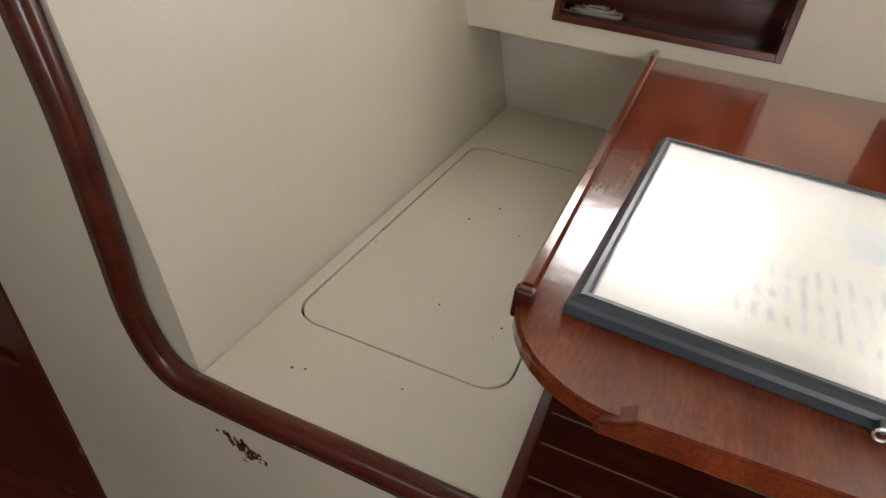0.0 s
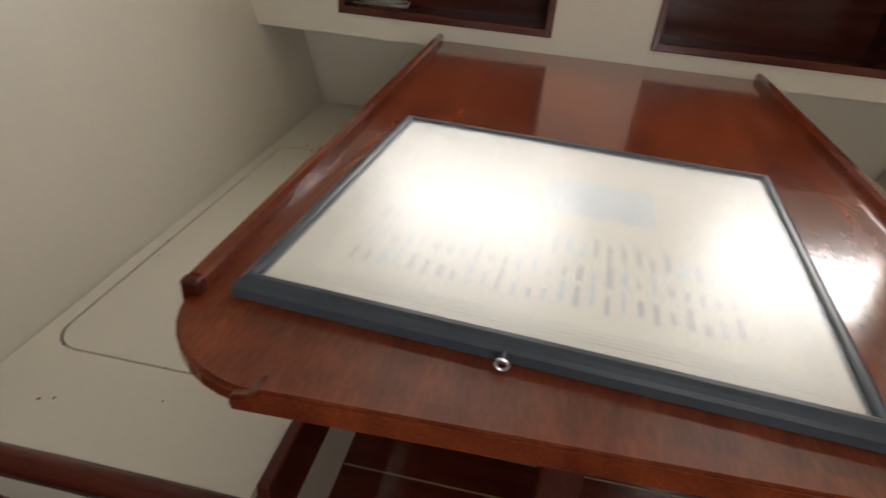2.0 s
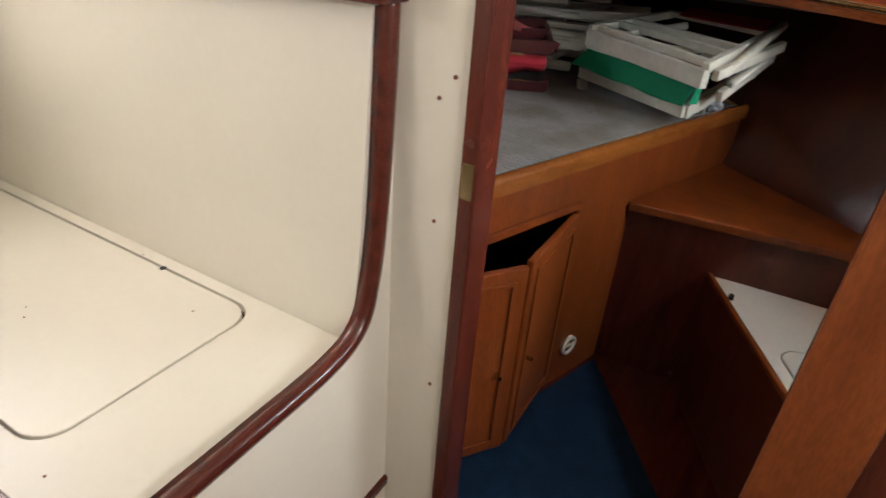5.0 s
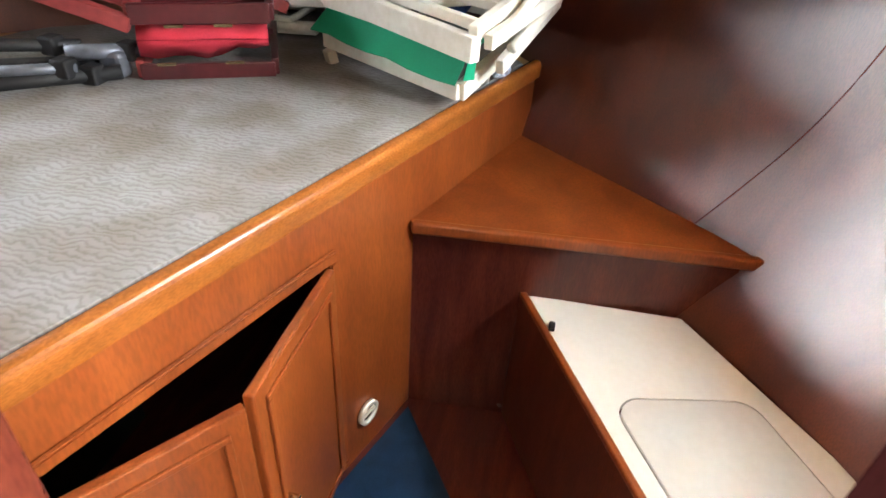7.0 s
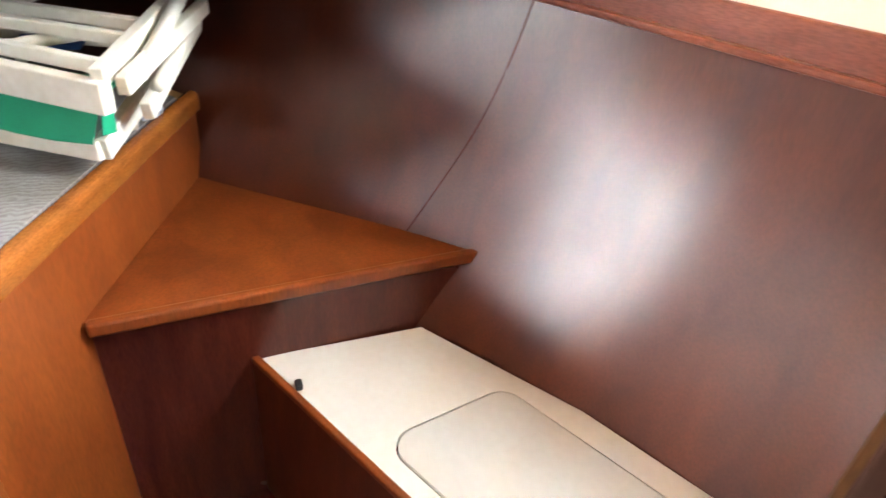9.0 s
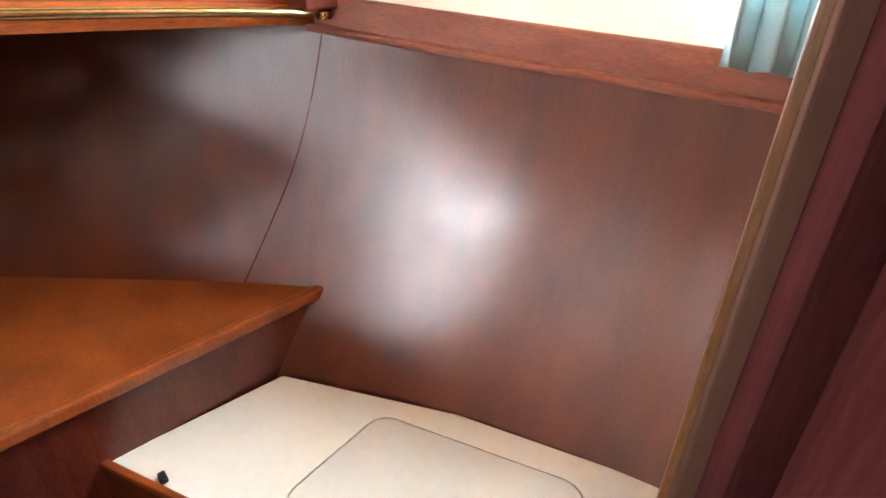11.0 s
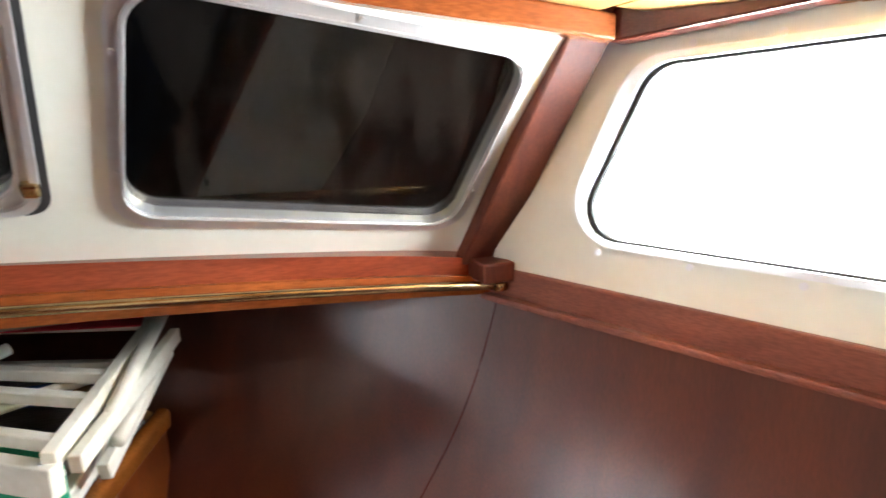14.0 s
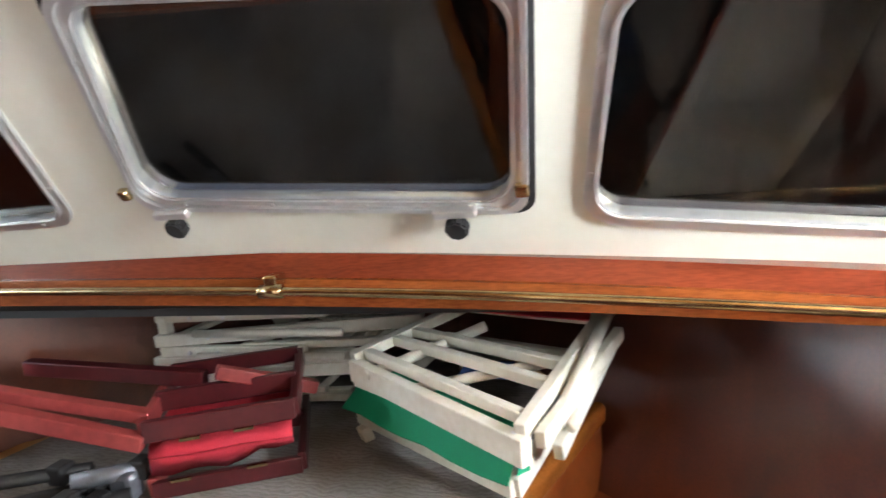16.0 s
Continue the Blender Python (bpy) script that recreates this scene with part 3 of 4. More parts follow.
def build_picture():
    ob = thing("framed_chart", "grey framed chart under glass lying on the table", "picture", at=(-0.061, 0.262, TABLE))
    ob.rotation_euler = (0, 0, radians(-3.9))
    w, d, e = 0.307, 0.278, 0.02
    prof = [(0.0, 0.001), (0.0, 0.012), (0.002, 0.017), (0.006, 0.021), (0.011, 0.0235), (0.016, 0.0235), (0.019, 0.022), (0.0195, 0.019), (e + 0.002, 0.0185), (e + 0.002, 0.014), (0.012, 0.001)]
    bm = bmesh.new()
    rings = [[bm.verts.new((sx * (w - a), sy * (d - a), z)) for a, z in prof] for sx, sy in ((-1, -1), (1, -1), (1, 1), (-1, 1))]
    for k in range(4):
        for i in range(len(prof)):
            j = (i + 1) % len(prof)
            bm.faces.new((rings[k][i], rings[(k + 1) % 4][i], rings[(k + 1) % 4][j], rings[k][j]))
    part("picture_frame", bm, FRAME_GREY, ob, "slate grey moulded frame")
    part("backing", box(-w + 0.01, w - 0.01, -d + 0.01, d - 0.01, 0.002, 0.012), PAPER, ob)
    part("paper", box(-w + e, w - e, -d + e, d - e, 0.0125, 0.0145), PAPER, ob, "cream printed paper")
    for q in ((-0.026, -0.278),):
        part("hanger", tube([(q[0], q[1], 0.012), (q[0], q[1] - 0.006, 0.012), (q[0], q[1] - 0.0065, 0.012), (q[0], q[1] - 0.012, 0.012)], 0.0032), GREY_METAL, ob, "small metal hanger screw")
        part("hanger_ring", tube([(q[0] + 0.006 * math.cos(a), q[1] - 0.013, 0.009 + 0.006 * math.sin(a)) for a in (2 * math.pi * k / 12 for k in range(13))], 0.0015, 6), ALU, ob, "small metal hanger screw")
    for k in range(4):
        g = 0.018 + 0.006 * k
        part("printed_border", ring(rect(-w + e + g, w - e - g, -d + e + g, d - e - g), rect(-w + e + g + 0.0012, w - e - g - 0.0012, -d + e + g + 0.0012, d - e - g - 0.0012), 0.0145, 0.0147), INK, ob)
    rng = random.Random(4)
    for k in range(26):
        x = -0.22 + 0.0165 * k
        y0 = -0.19 + rng.uniform(0, 0.01)
        for j in range(3):
            part("printed_column", box(x, x + rng.uniform(0.004, 0.008), y0 + 0.05 * j, y0 + 0.05 * j + rng.uniform(0.015, 0.045), 0.0145, 0.0147), INK if rng.random() < 0.7 else BLUE_INK, ob)
    part("printed_plan", box(-0.03, 0.12, 0.02, 0.13, 0.0145, 0.0147), BLUE_INK, ob)
    gl = part("glass", box(-w + e, w - e, -d + e, d - e, 0.018, 0.0205), ETCHED, ob, "etched picture glass")
    gl.visible_shadow = False
    return ob


build_picture()

# ---- fore cabin: shell ----
setting("floor_forward", box(1.12, 3.4, -1.6, 1.6, -0.05, 0.0), MAHOG, "red-brown wooden sole of the fore cabin", "floor")
setting("floor_carpet", slab([(1.115, -0.2), (1.115, -0.83), (1.533, -0.572), (1.985, -0.25), (1.115, 0.045)], 0.001, 0.008), BLUE, "worn blue carpet on the sole", "carpet")


def mirror(pts):
    return [(p[0], 0.1 - p[1], *p[2:]) for p in pts]


HULL = {0.0: [(1.12, -1.2), (1.42, -1.08), (1.735, -0.92), (2.03, -0.66), (2.45, -0.25), (2.8, 0.05)],
        0.42: [(1.12, -1.38), (1.42, -1.27), (1.735, -1.115), (2.057, -0.885), (2.5, -0.40), (2.9, 0.05)],
        0.6: [(1.12, -1.462), (1.42, -1.352), (1.738, -1.198), (2.085, -0.985), (2.56, -0.425), (2.98, 0.05)],
        0.75: [(1.12, -1.53), (1.42, -1.42), (1.745, -1.265), (2.108, -1.05), (2.62, -0.48), (3.08, 0.05)],
        0.87: [(1.12, -1.57), (1.42, -1.462), (1.752, -1.305), (2.127, -1.092), (2.66, -0.52), (3.15, 0.05)],
        1.0: [(1.12, -1.588), (1.42, -1.478), (1.765, -1.32), (2.148, -1.116), (2.7, -0.56), (3.22, 0.05)],
        1.15: [(1.12, -1.593), (1.42, -1.48), (1.775, -1.316), (2.166, -1.124), (2.75, -0.6), (3.3, 0.05)],
        1.2: [(1.12, -1.587), (1.42, -1.462), (1.778, -1.29), (2.17, -1.118), (2.76, -0.61), (3.32, 0.05)]}


def hull_side(name, flip, label):
    bm = bmesh.new()
    rows = []
    lines = [[(x, y, z) for x, y in smooth_line(mirror(pts) if flip else pts, 6)] for z, pts in HULL.items()]
    columns = [smooth_line([line[i] for line in lines], 4) for i in range(len(lines[0]))]
    for k in range(len(columns[0])):
        rows.append([(bm.verts.new(c[k]), bm.verts.new((c[k][0], c[k][1] + (0.02 if flip else -0.02), c[k][2]))) for c in columns])
    for a, b in zip(rows, rows[1:]):
        for i in range(len(a) - 1):
            for k in (0, 1):
                bm.faces.new((a[i][k], a[i + 1][k], b[i + 1][k], b[i][k]))
    ob = setting(name, bm, HULL_WOOD, label, "wall", True)
    return ob


hull_side("wall_hull_starboard", False, "glossy mahogany veneered hull side")
hull_side("wall_hull_port", True, "glossy mahogany veneered hull side")
SL = -0.335


def face_y(x):
    return -0.236 + SL * (x - 2.002)


CTR = 0.805
FU = Vector((1, SL, 0)).normalized()


# ---- fore cabin: counter ----
def build_counter():
    ob = thing("chart_counter", "varnished counter with carpeted top running under the foredeck", "counter")
    x0 = 1.115
    m = plane_pose((x0, face_y(x0), 0), FU, (0, 0, 1))
    k = 1 / FU.x
    w = (2.6 - x0) * k
    a, b = 0.03, (1.742 - x0) * k
    part("front_panel", slab(rect(0, w, 0, CTR - 0.03), -0.02, 0.0, [rect(a, b, 0.05, 0.645)], m), ORANGE, ob, "orange varnished plywood front")
    # black sheet behind the opening paints in the cupboard's shade
    part("inside", box(1.12, 1.76, 0.4, 0.42, 0.02, 0.76), BLACK, ob, "black sheet in place of the shade inside the cupboard")
    part("top", slab([(x0, 1.2), (x0, face_y(x0) + 0.02), (2.6, face_y(2.6) + 0.02), (3.2, 0.0), (2.95, 0.7), (2.4, 1.0)], CTR - 0.03, CTR - 0.004), YELLOW_WOOD, ob)
    prof = [(0.012, -0.04), (0.0135, -0.012), (0.013, -0.006), (0.011, -0.001), (0.008, 0.0028), (0.004, 0.005), (-0.001, 0.006), (-0.008, 0.0055), (-0.014, 0.0035), (-0.02, 0.0), (-0.02, -0.04)]
    # the edge's yellow highlight is put into the varnish colour
    part("nosing", sweep([(x, face_y(x), CTR) for x in (x0, 1.5, 2.0, 2.6)], prof), HONEY, ob, "rounded varnished edge, coloured yellower for its highlight")
    for q in (rect(a - 0.02, b + 0.02, 0.03, 0.05), rect(a - 0.02, b + 0.02, 0.645, 0.668), rect(b, b + 0.02, 0.05, 0.645), rect(a - 0.02, a, 0.05, 0.645)):
        part("frame_moulding", slab(q, 0.0005, 0.012, (), m, 0.003), ORANGE, ob)
    meet = Vector((1.415, -0.16))
    for hinge, z0, z1 in ((Vector((1.735, face_y(1.735) - 0.012)), 0.055, 0.64), (Vector((1.125, face_y(1.125) - 0.012)), 0.055, 0.63)):
        d = (meet - hinge)
        l = d.length - 0.004
        mm = Matrix.Translation((hinge.x, hinge.y, 0)) @ Matrix.Rotation(math.atan2(d.y, d.x), 4, 'Z')
        side = 1 if hinge.x > meet.x else -1
        door = part("cupboard_door", box(0, l, -0.009, 0.009, z0, z1, 0.004, mm), ORANGE, ob, "varnished cupboard door standing ajar")
        for q in ((0.03, l - 0.03, z0 + 0.03, z0 + 0.042), (0.03, l - 0.03, z1 - 0.042, z1 - 0.03), (0.03, 0.042, z0 + 0.042, z1 - 0.042), (l - 0.042, l - 0.03, z0 + 0.042, z1 - 0.042)):
            part("moulding", box(q[0], q[1], side * 0.012 - 0.003, side * 0.012 + 0.003, q[2], q[3], 0.002, mm), ORANGE, door)
        bk = tube([(l - 0.05, side * 0.009, 0.33), (l - 0.05, side * 0.03, 0.33)], 0.006)
        bmesh.ops.transform(bk, matrix=mm, verts=bk.verts[:])
        part("knob", bk, BRASS, door)
    return ob


build_counter()
carpet = tagged(part("carpet", slab([(1.115, 1.2), (1.115, face_y(1.115) + 0.024), (2.56, face_y(2.56) + 0.024), (3.1, 0.0), (2.9, 0.65), (2.3, 0.95)], CTR - 0.003, CTR + 0.003), CARPET), "grey beige ribbed carpet covering the counter top", "carpet", "", "structure")
carpet.name = "carpet"


def build_vent():
    x = 1.839
    ob = thing("round_vent", "cream plastic ring vent on the counter front", "vent", at=(x - 0.001, face_y(x) - 0.001, 0.135))
    ob.rotation_euler = (radians(90), 0, math.atan2(SL, 1))
    n = 20
    circ = [[(r * math.cos(2 * math.pi * k / n), r * math.sin(2 * math.pi * k / n)) for k in range(n)] for r in (0.034, 0.024)]
    part("ring", ring(circ[0], circ[1], 0, 0.012), CREAM, ob, "", True)
    part("grille", slab(circ[1], 0.002, 0.004), MAHOG, ob)
    part("slat", box(-0.023, 0.023, -0.005, 0.005, 0.004, 0.009), CREAM, ob)


build_vent()

SHELF, LOCK = 0.6, 0.42


def build_shelf():
    ob = thing("corner_shelf", "triangular varnished corner shelf between counter and hull", "shelf")
    part("shelf_top", slab([(2.003, -0.238), (2.086, -1.02), (2.3, -0.76), (2.6, -0.40)], SHELF - 0.02, SHELF - 0.001), ORANGE, ob, "orange varnished top")
    part("nosing", beam((1.999, -0.242, SHELF - 0.012), (2.081, -1.005, SHELF - 0.012), 0.022, 0.03, 0.006), ORANGE, ob, "rounded front edge")
    mm, l = frame_between((2.018, -0.24, 0), (2.08, -0.96, 0))
    part("front_panel", box(0, l, 0, 0.016, 0.0, SHELF - 0.02, 0, mm), MAHOG_Z, ob, "dark mahogany riser")


build_shelf()


def build_locker():
    ob = thing("hull_locker", "white topped locker bench along the hull with a grey hatch", "locker")
    a, b = Vector((2.045, -0.508)), Vector((1.25, -0.92))
    h = [Vector((1.77, -0.705)), Vector((1.33, -0.93)), Vector((1.45, -1.19)), Vector((1.838, -0.985))]
    hole = rounded(h, 0.05)
    part("top", slab([a, b, (1.2, -1.375), (1.446, -1.26), (1.735, -1.11), (2.06, -0.875)], LOCK - 0.016, LOCK, [hole]), LAMINATE, ob, "white laminate top")
    cen = sum(h, Vector((0, 0))) / 4
    part("hatch", slab(rounded([cen + (p - cen) * 0.982 for p in h], 0.048), LOCK - 0.014, LOCK + 0.0025, (), None, 0.002), GREY_LAM, ob, "greyish lift-out hatch")
    part("hatch_ledge", slab([cen + (p - cen) * 1.08 for p in h], LOCK - 0.03, LOCK - 0.0165), MAHOG, ob)
    part("front_panel", beam((a.x, a.y, LOCK / 2), (b.x, b.y, LOCK / 2), 0.014, LOCK, 0.002), DARK_PLY, ob, "dark mahogany front")
    part("front_lip", beam((a.x, a.y, LOCK + 0.002), (b.x, b.y, LOCK + 0.002), 0.016, 0.016, 0.004), ORANGE, ob, "varnished lip")
    q = a + (b - a) * 0.13
    part("latch", box(q.x - 0.012, q.x + 0.012, q.y - 0.03, q.y - 0.016, LOCK, LOCK + 0.012, 0.003), BLACK, ob)


build_locker()

# ---- fore cabin: sides above the hull ----
SIDE = [(2.04, -1.03), (1.3, -1.388)]


def cabin_side(flip):
    a, b = (mirror(SIDE) if flip else SIDE)
    s = -1 if flip else 1
    o = new("wall_upper_port" if flip else "wall_upper_starboard")
    tagged(o, "off-white upper cabin side with an aluminium framed window", "wall", "", "structure")
    u = Vector((b[0] - a[0], b[1] - a[1], 0)).normalized()
    m = plane_pose((a[0], a[1], 1.19), u, (0, -0.11 * s, 1))
    outer = [(-0.02, 0), (1.02, 0), (1.02, 0.42), (0.12, 0.42), (0.08, 0.34)]
    win = [(0.135, 0.085), (0.78, 0.072), (0.78, 0.362), (0.24, 0.338)]
    rad = [0.05, 0.05, 0.05, 0.055]
    hole = rounded(win, rad)
    sg = -1 if flip else 1
    part("wall_panel", slab(outer, -0.02 if sg > 0 else 0.0, 0.0 if sg > 0 else 0.02, [hole], m), WHITE_PAINT, o, "off-white painted panel")
    cen = Vector((0.5, 0.21))
    big = rounded([Vector(p) + (Vector(p) - cen).normalized() * 0.025 for p in win], [r + 0.02 for r in rad])
    inn = rounded([Vector(p) + (cen - Vector(p)).normalized() * 0.008 for p in win], rad)
    part("window_frame", ring(big, hole, -0.022, 0.007, m), ALU, o, "screwed aluminium window frame")
    part("rubber_seal", ring(hole, inn, -0.016, -0.004, m), BLACK, o, "black rubber seal")
    g = part("pane", slab(hole, -0.013, -0.009, (), m), GLASS, o)
    g.visible_shadow = False
    for k in range(5):
        for x, y in ((0.19 + 0.135 * k, 0.067 - 0.003 * k), (0.30 + 0.105 * k, 0.358 + 0.003 * k)):
            part("screw", slab([(x + 0.005 * math.cos(q), y + 0.005 * math.sin(q)) for q in (math.pi * j / 5 for j in range(10))], 0.007, 0.0095, (), m), ALU, o)
    t = setting("trim_side", beam((a[0] + 0.02, a[1], 1.178), (b[0] + 0.22 * (b[0] - a[0]), b[1] + 0.22 * (b[1] - a[1]), 1.15), 0.03, 0.06, 0.004), SIDE_BOARD, "mahogany trim board along the cabin side", "trim")
    part("ledge", beam((a[0] + 0.02, a[1] + 0.006 * s, 1.155), (b[0] + 0.22 * (b[0] - a[0]), b[1] + 0.22 * (b[1] - a[1]) + 0.006 * s, 1.122), 0.05, 0.012, 0.004), SIDE_BOARD, t)


cabin_side(False), cabin_side(True)
for yy, s in ((-1.005, 1), (1.105, -1)):
    p = part("corner_post", beam((2.085, yy, 1.2), (1.85, yy - 0.085 * s, 1.61), 0.072, 0.03, 0.004, (0.75, 0, 0.66)), DARK_PLY)
    tagged(p, "mahogany corner post leaning with the windscreen", "post", "windscreen posts")

# ---- windscreen: one raked plane ----
RAKE = 0.75


def wx(z):
    return 2.1 - RAKE * (z - 1.25)


WM = plane_pose((wx(1.2), 0, 1.2), (0, 1, 0), (-RAKE, 0, 1))
WK = math.sqrt(1 + RAKE * RAKE)


def wp(y, z):
    return Vector((y, (z - 1.2) * WK))


def windscreen_pane(i, pts, label, opening, y0, y1):
    """One third of the raked windscreen, with its window; -z of the plane faces the cabin."""
    o = new("window_%d" % i)
    tagged(o, label, "window", "", "structure")
    win = [wp(*p) for p in pts]
    hole = rounded(win, 0.045, 6)
    part("wall_panel", slab([wp(y0, 1.18), wp(y1, 1.18), wp(y1, 1.8), wp(y0, 1.8)], 0.0, 0.025, [hole], WM), WHITE_PAINT, o, "off-white painted windscreen panel")
    c = sum(win, Vector((0, 0))) / 4

    def grow(d):
        return rounded([p + Vector((math.copysign(d, p.x - c.x), math.copysign(d, p.y - c.y))) for p in win], 0.045 + d * 0.5, 6)
    part("window_frame", ring(grow(0.019), hole, -0.007, 0.03, WM), ALU, o, "screwed aluminium window frame")
    part("frame_bead", ring(grow(0.006), grow(-0.002), -0.011, 0.0, WM), ALU, o)
    part("rubber_seal", ring(grow(-0.001), grow(-0.011), 0.004, 0.02, WM), BLACK, o, "black rubber seal")
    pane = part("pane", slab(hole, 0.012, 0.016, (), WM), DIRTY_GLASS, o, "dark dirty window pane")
    pane.visible_shadow = False
    if opening:
        part("sash", ring(grow(-0.014), grow(-0.022), -0.014, 0.004, WM), ALU, o, "opening aluminium sash")
        part("sash_gasket", ring(grow(-0.022), grow(-0.030), -0.004, 0.006, WM), BLACK, o, "black sash gasket")
        for ky, kz in ((0.176, 1.378), (-0.285, 1.35)):
            q = wp(ky, kz)
            out = [(q.x + (0.017 + 0.002 * (j % 2)) * math.cos(2 * math.pi * j / 20), q.y + (0.017 + 0.002 * (j % 2)) * math.sin(2 * math.pi * j / 20)) for j in range(20)]
            part("knob", slab(out, -0.034, -0.014, (), WM, 0.003), BLACK, o, "black plastic clamp knob")
            part("clamp", box(q.x - 0.032, q.x + 0.032, q.y + 0.016, q.y + 0.03, -0.024, -0.008, 0.003, WM), ALU, o)
        for hy, hz in ((-0.385, 1.392), (0.235, 1.432)):
            q = wp(hy, hz)
            part("hinge", box(q.x - 0.01, q.x + 0.01, q.y - 0.009, q.y + 0.011, -0.02, -0.006, 0.004, WM), BRASS, o)
    n = len(win)
    big = [p + Vector((math.copysign(0.012, p.x - c.x), math.copysign(0.012, p.y - c.y))) for p in win]
    for k in range(n):
        p, q = big[k], big[(k + 1) % n]
        num = max(2, int((q - p).length / 0.13))
        for j in range(num):
            e = p + (q - p) * ((j + 0.5) / num)
            part("screw", slab([(e.x + 0.0042 * math.cos(a), e.y + 0.0042 * math.sin(a)) for a in (math.pi * h / 5 for h in range(10))], -0.0095, -0.007, (), WM), ALU, o)


windscreen_pane(1, [(-0.955, 1.288), (-0.475, 1.346), (-0.523, 1.592), (-1.0, 1.535)], "off-white windscreen panel with a fixed dark window", False, -1.09, -0.415)
windscreen_pane(2, [(-0.366, 1.374), (0.212, 1.421), (0.113, 1.66), (-0.409, 1.605)], "off-white windscreen panel with an opening dark window", True, -0.415, 0.31)
windscreen_pane(3, [(0.405, 1.398), (0.93, 1.39), (0.88, 1.61), (0.345, 1.62)], "off-white windscreen panel with a fixed dark window", False, 0.31, 1.19)
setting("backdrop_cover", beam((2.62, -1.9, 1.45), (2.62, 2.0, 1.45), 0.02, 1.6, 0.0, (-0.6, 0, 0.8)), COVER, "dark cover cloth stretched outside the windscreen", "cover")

# board, moulding and brass rail below the windscreen
TL = [(-1.05, 1.213, 1.155), (-0.83, 1.242, 1.172), (-0.4, 1.277, 1.198), (0.04, 1.302, 1.213), (0.66, 1.32, 1.223), (1.16, 1.322, 1.225)]
TLS = smooth_line(TL, 5)


def strip_along(dx0, dx1, f0, f1):
    """A board along the foot of the windscreen between two heights."""
    bm = bmesh.new()
    rows = []
    for y, zt, zb in TLS:
        h0, h1 = zb + (zt - zb) * f0, zb + (zt - zb) * f1
        rows.append([bm.verts.new((2.06 + dx, y, z)) for dx, z in ((dx0, h0), (dx0, h1), (dx1, h1), (dx1, h0))])
    for a, b in zip(rows, rows[1:]):
        for k in range(4):
            bm.faces.new((a[k], a[(k + 1) % 4], b[(k + 1) % 4], b[k]))
    bm.faces.new(rows[0]), bm.faces.new(rows[-1][::-1])
    return bm


t = setting("trim_windscreen", strip_along(0.0, 0.1, 0.0, 1.0), FASCIA, "varnished mahogany board below the windscreen", "trim")
part("lower_moulding", strip_along(-0.014, 0.0, 0.0, 0.52), ORANGE_Y, t)
setting("trim_windscreen_block", box(2.0, 2.062, -1.045, -0.985, 1.188, 1.222, 0.004), DARK_PLY, "small mahogany block where the boards meet", "trim")
# black here puts the shade under the foredeck into the colour
setting("foredeck_underside", slab([(2.09, -1.03), (2.09, 1.13), (3.0, 0.9), (3.4, 0.05), (3.0, -0.8)], 1.185, 1.2), BLACK, "underside of the foredeck, coloured black for its shade", "ceiling")


def build_rail():
    ob = thing("brass_rail", "polished brass curtain rail under the windscreen", "rail")
    line = [(2.015, y, zb + (zt - zb) * 0.38) for y, zt, zb in TLS]
    part("rod", tube(line[1:-1], 0.0075), BRASS, ob, "", True)
    for i in (1, 15, len(line) - 2):
        x, y, z = line[i]
        if i != 15:
            part("collar", tube([(x, y - 0.01, z), (x, y + 0.01, z)], 0.010), BRASS, ob, "", True)
            continue
        part("bracket", box(x - 0.004, x + 0.032, y - 0.011, y + 0.011, z + 0.004, z + 0.026, 0.004), BRASS, ob, "brass rail bracket")
        part("collar", tube([(x, y - 0.02, z), (x, y + 0.02, z)], 0.012), BRASS, ob, "", True)


build_rail()

# ceiling of the fore cabin
LEAN = Matrix(((1, 0, 0, 0), (0, 1, 0, 0), (0, 0.085, 1, 0.05), (0, 0, 0, 1)))
bm = bmesh.new()
for k in range(33):
    y = -1.56 + 0.097 * k
    add_box(bm, 1.05, 1.87 - 0.9 * max(0.0, abs(y - 0.05) - 1.15), y, y + 0.094, 1.632, 1.65, 0.0015, LEAN)
add_box(bm, 1.05, 1.86, -1.6, 1.7, 1.652, 1.69, 0, LEAN)
setting("ceiling_forward", bm, YELLOW_WOOD, "light varnished plank ceiling", "ceiling")
for yy, s in ((-1.12, 1), (1.22, -1)):
    setting("trim_ceiling_side", beam((1.86, yy, 1.575 + (0 if s > 0 else 0.22)), (1.2, yy - 0.32 * s, 1.635 + (0 if s > 0 else 0.16)), 0.045, 0.045, 0.004), MAHOG, "mahogany ceiling trim", "trim")
setting("trim_ceiling_front", box(1.83, 1.86, -1.1, 1.2, 1.597, 1.632, 0.004, LEAN), ORANGE_Y, "varnished ceiling trim over the windscreen", "trim")
setting("bulkhead_header", box(1.06, 1.11, -1.6, -0.15, 1.75, 1.95), CREAM, "cream bulkhead over the doorway", "wall")

# doorway jambs and the starboard side of the bulkhead
j = setting("trim_door_jamb_port", box(1.05, 1.125, -0.178, -0.15, 0.0, 1.75, 0.003), MAHOG_Z, "dark mahogany door jamb with a worn brass strike plate", "trim")
part("strike_plate", box(1.047, 1.0505, -0.175, -0.155, 0.93, 0.99, 0.001), BRASS, j)
setting("wall_bulkhead_starboard", box(1.085, 1.108, -1.56, -0.70, 0.0, 1.75), DARK_PLY, "varnished bulkhead beside the doorway", "wall")
# shade and saloon light coloured in: dark inner face, lighter aft face
js = setting("trim_door_jamb_starboard", box(1.08, 1.112, -0.70, -0.672, 0.0, 1.75, 0.004), DOOR_WOOD, "mahogany door jamb, coloured dark for shade and lighter on its lit aft side", "trim")
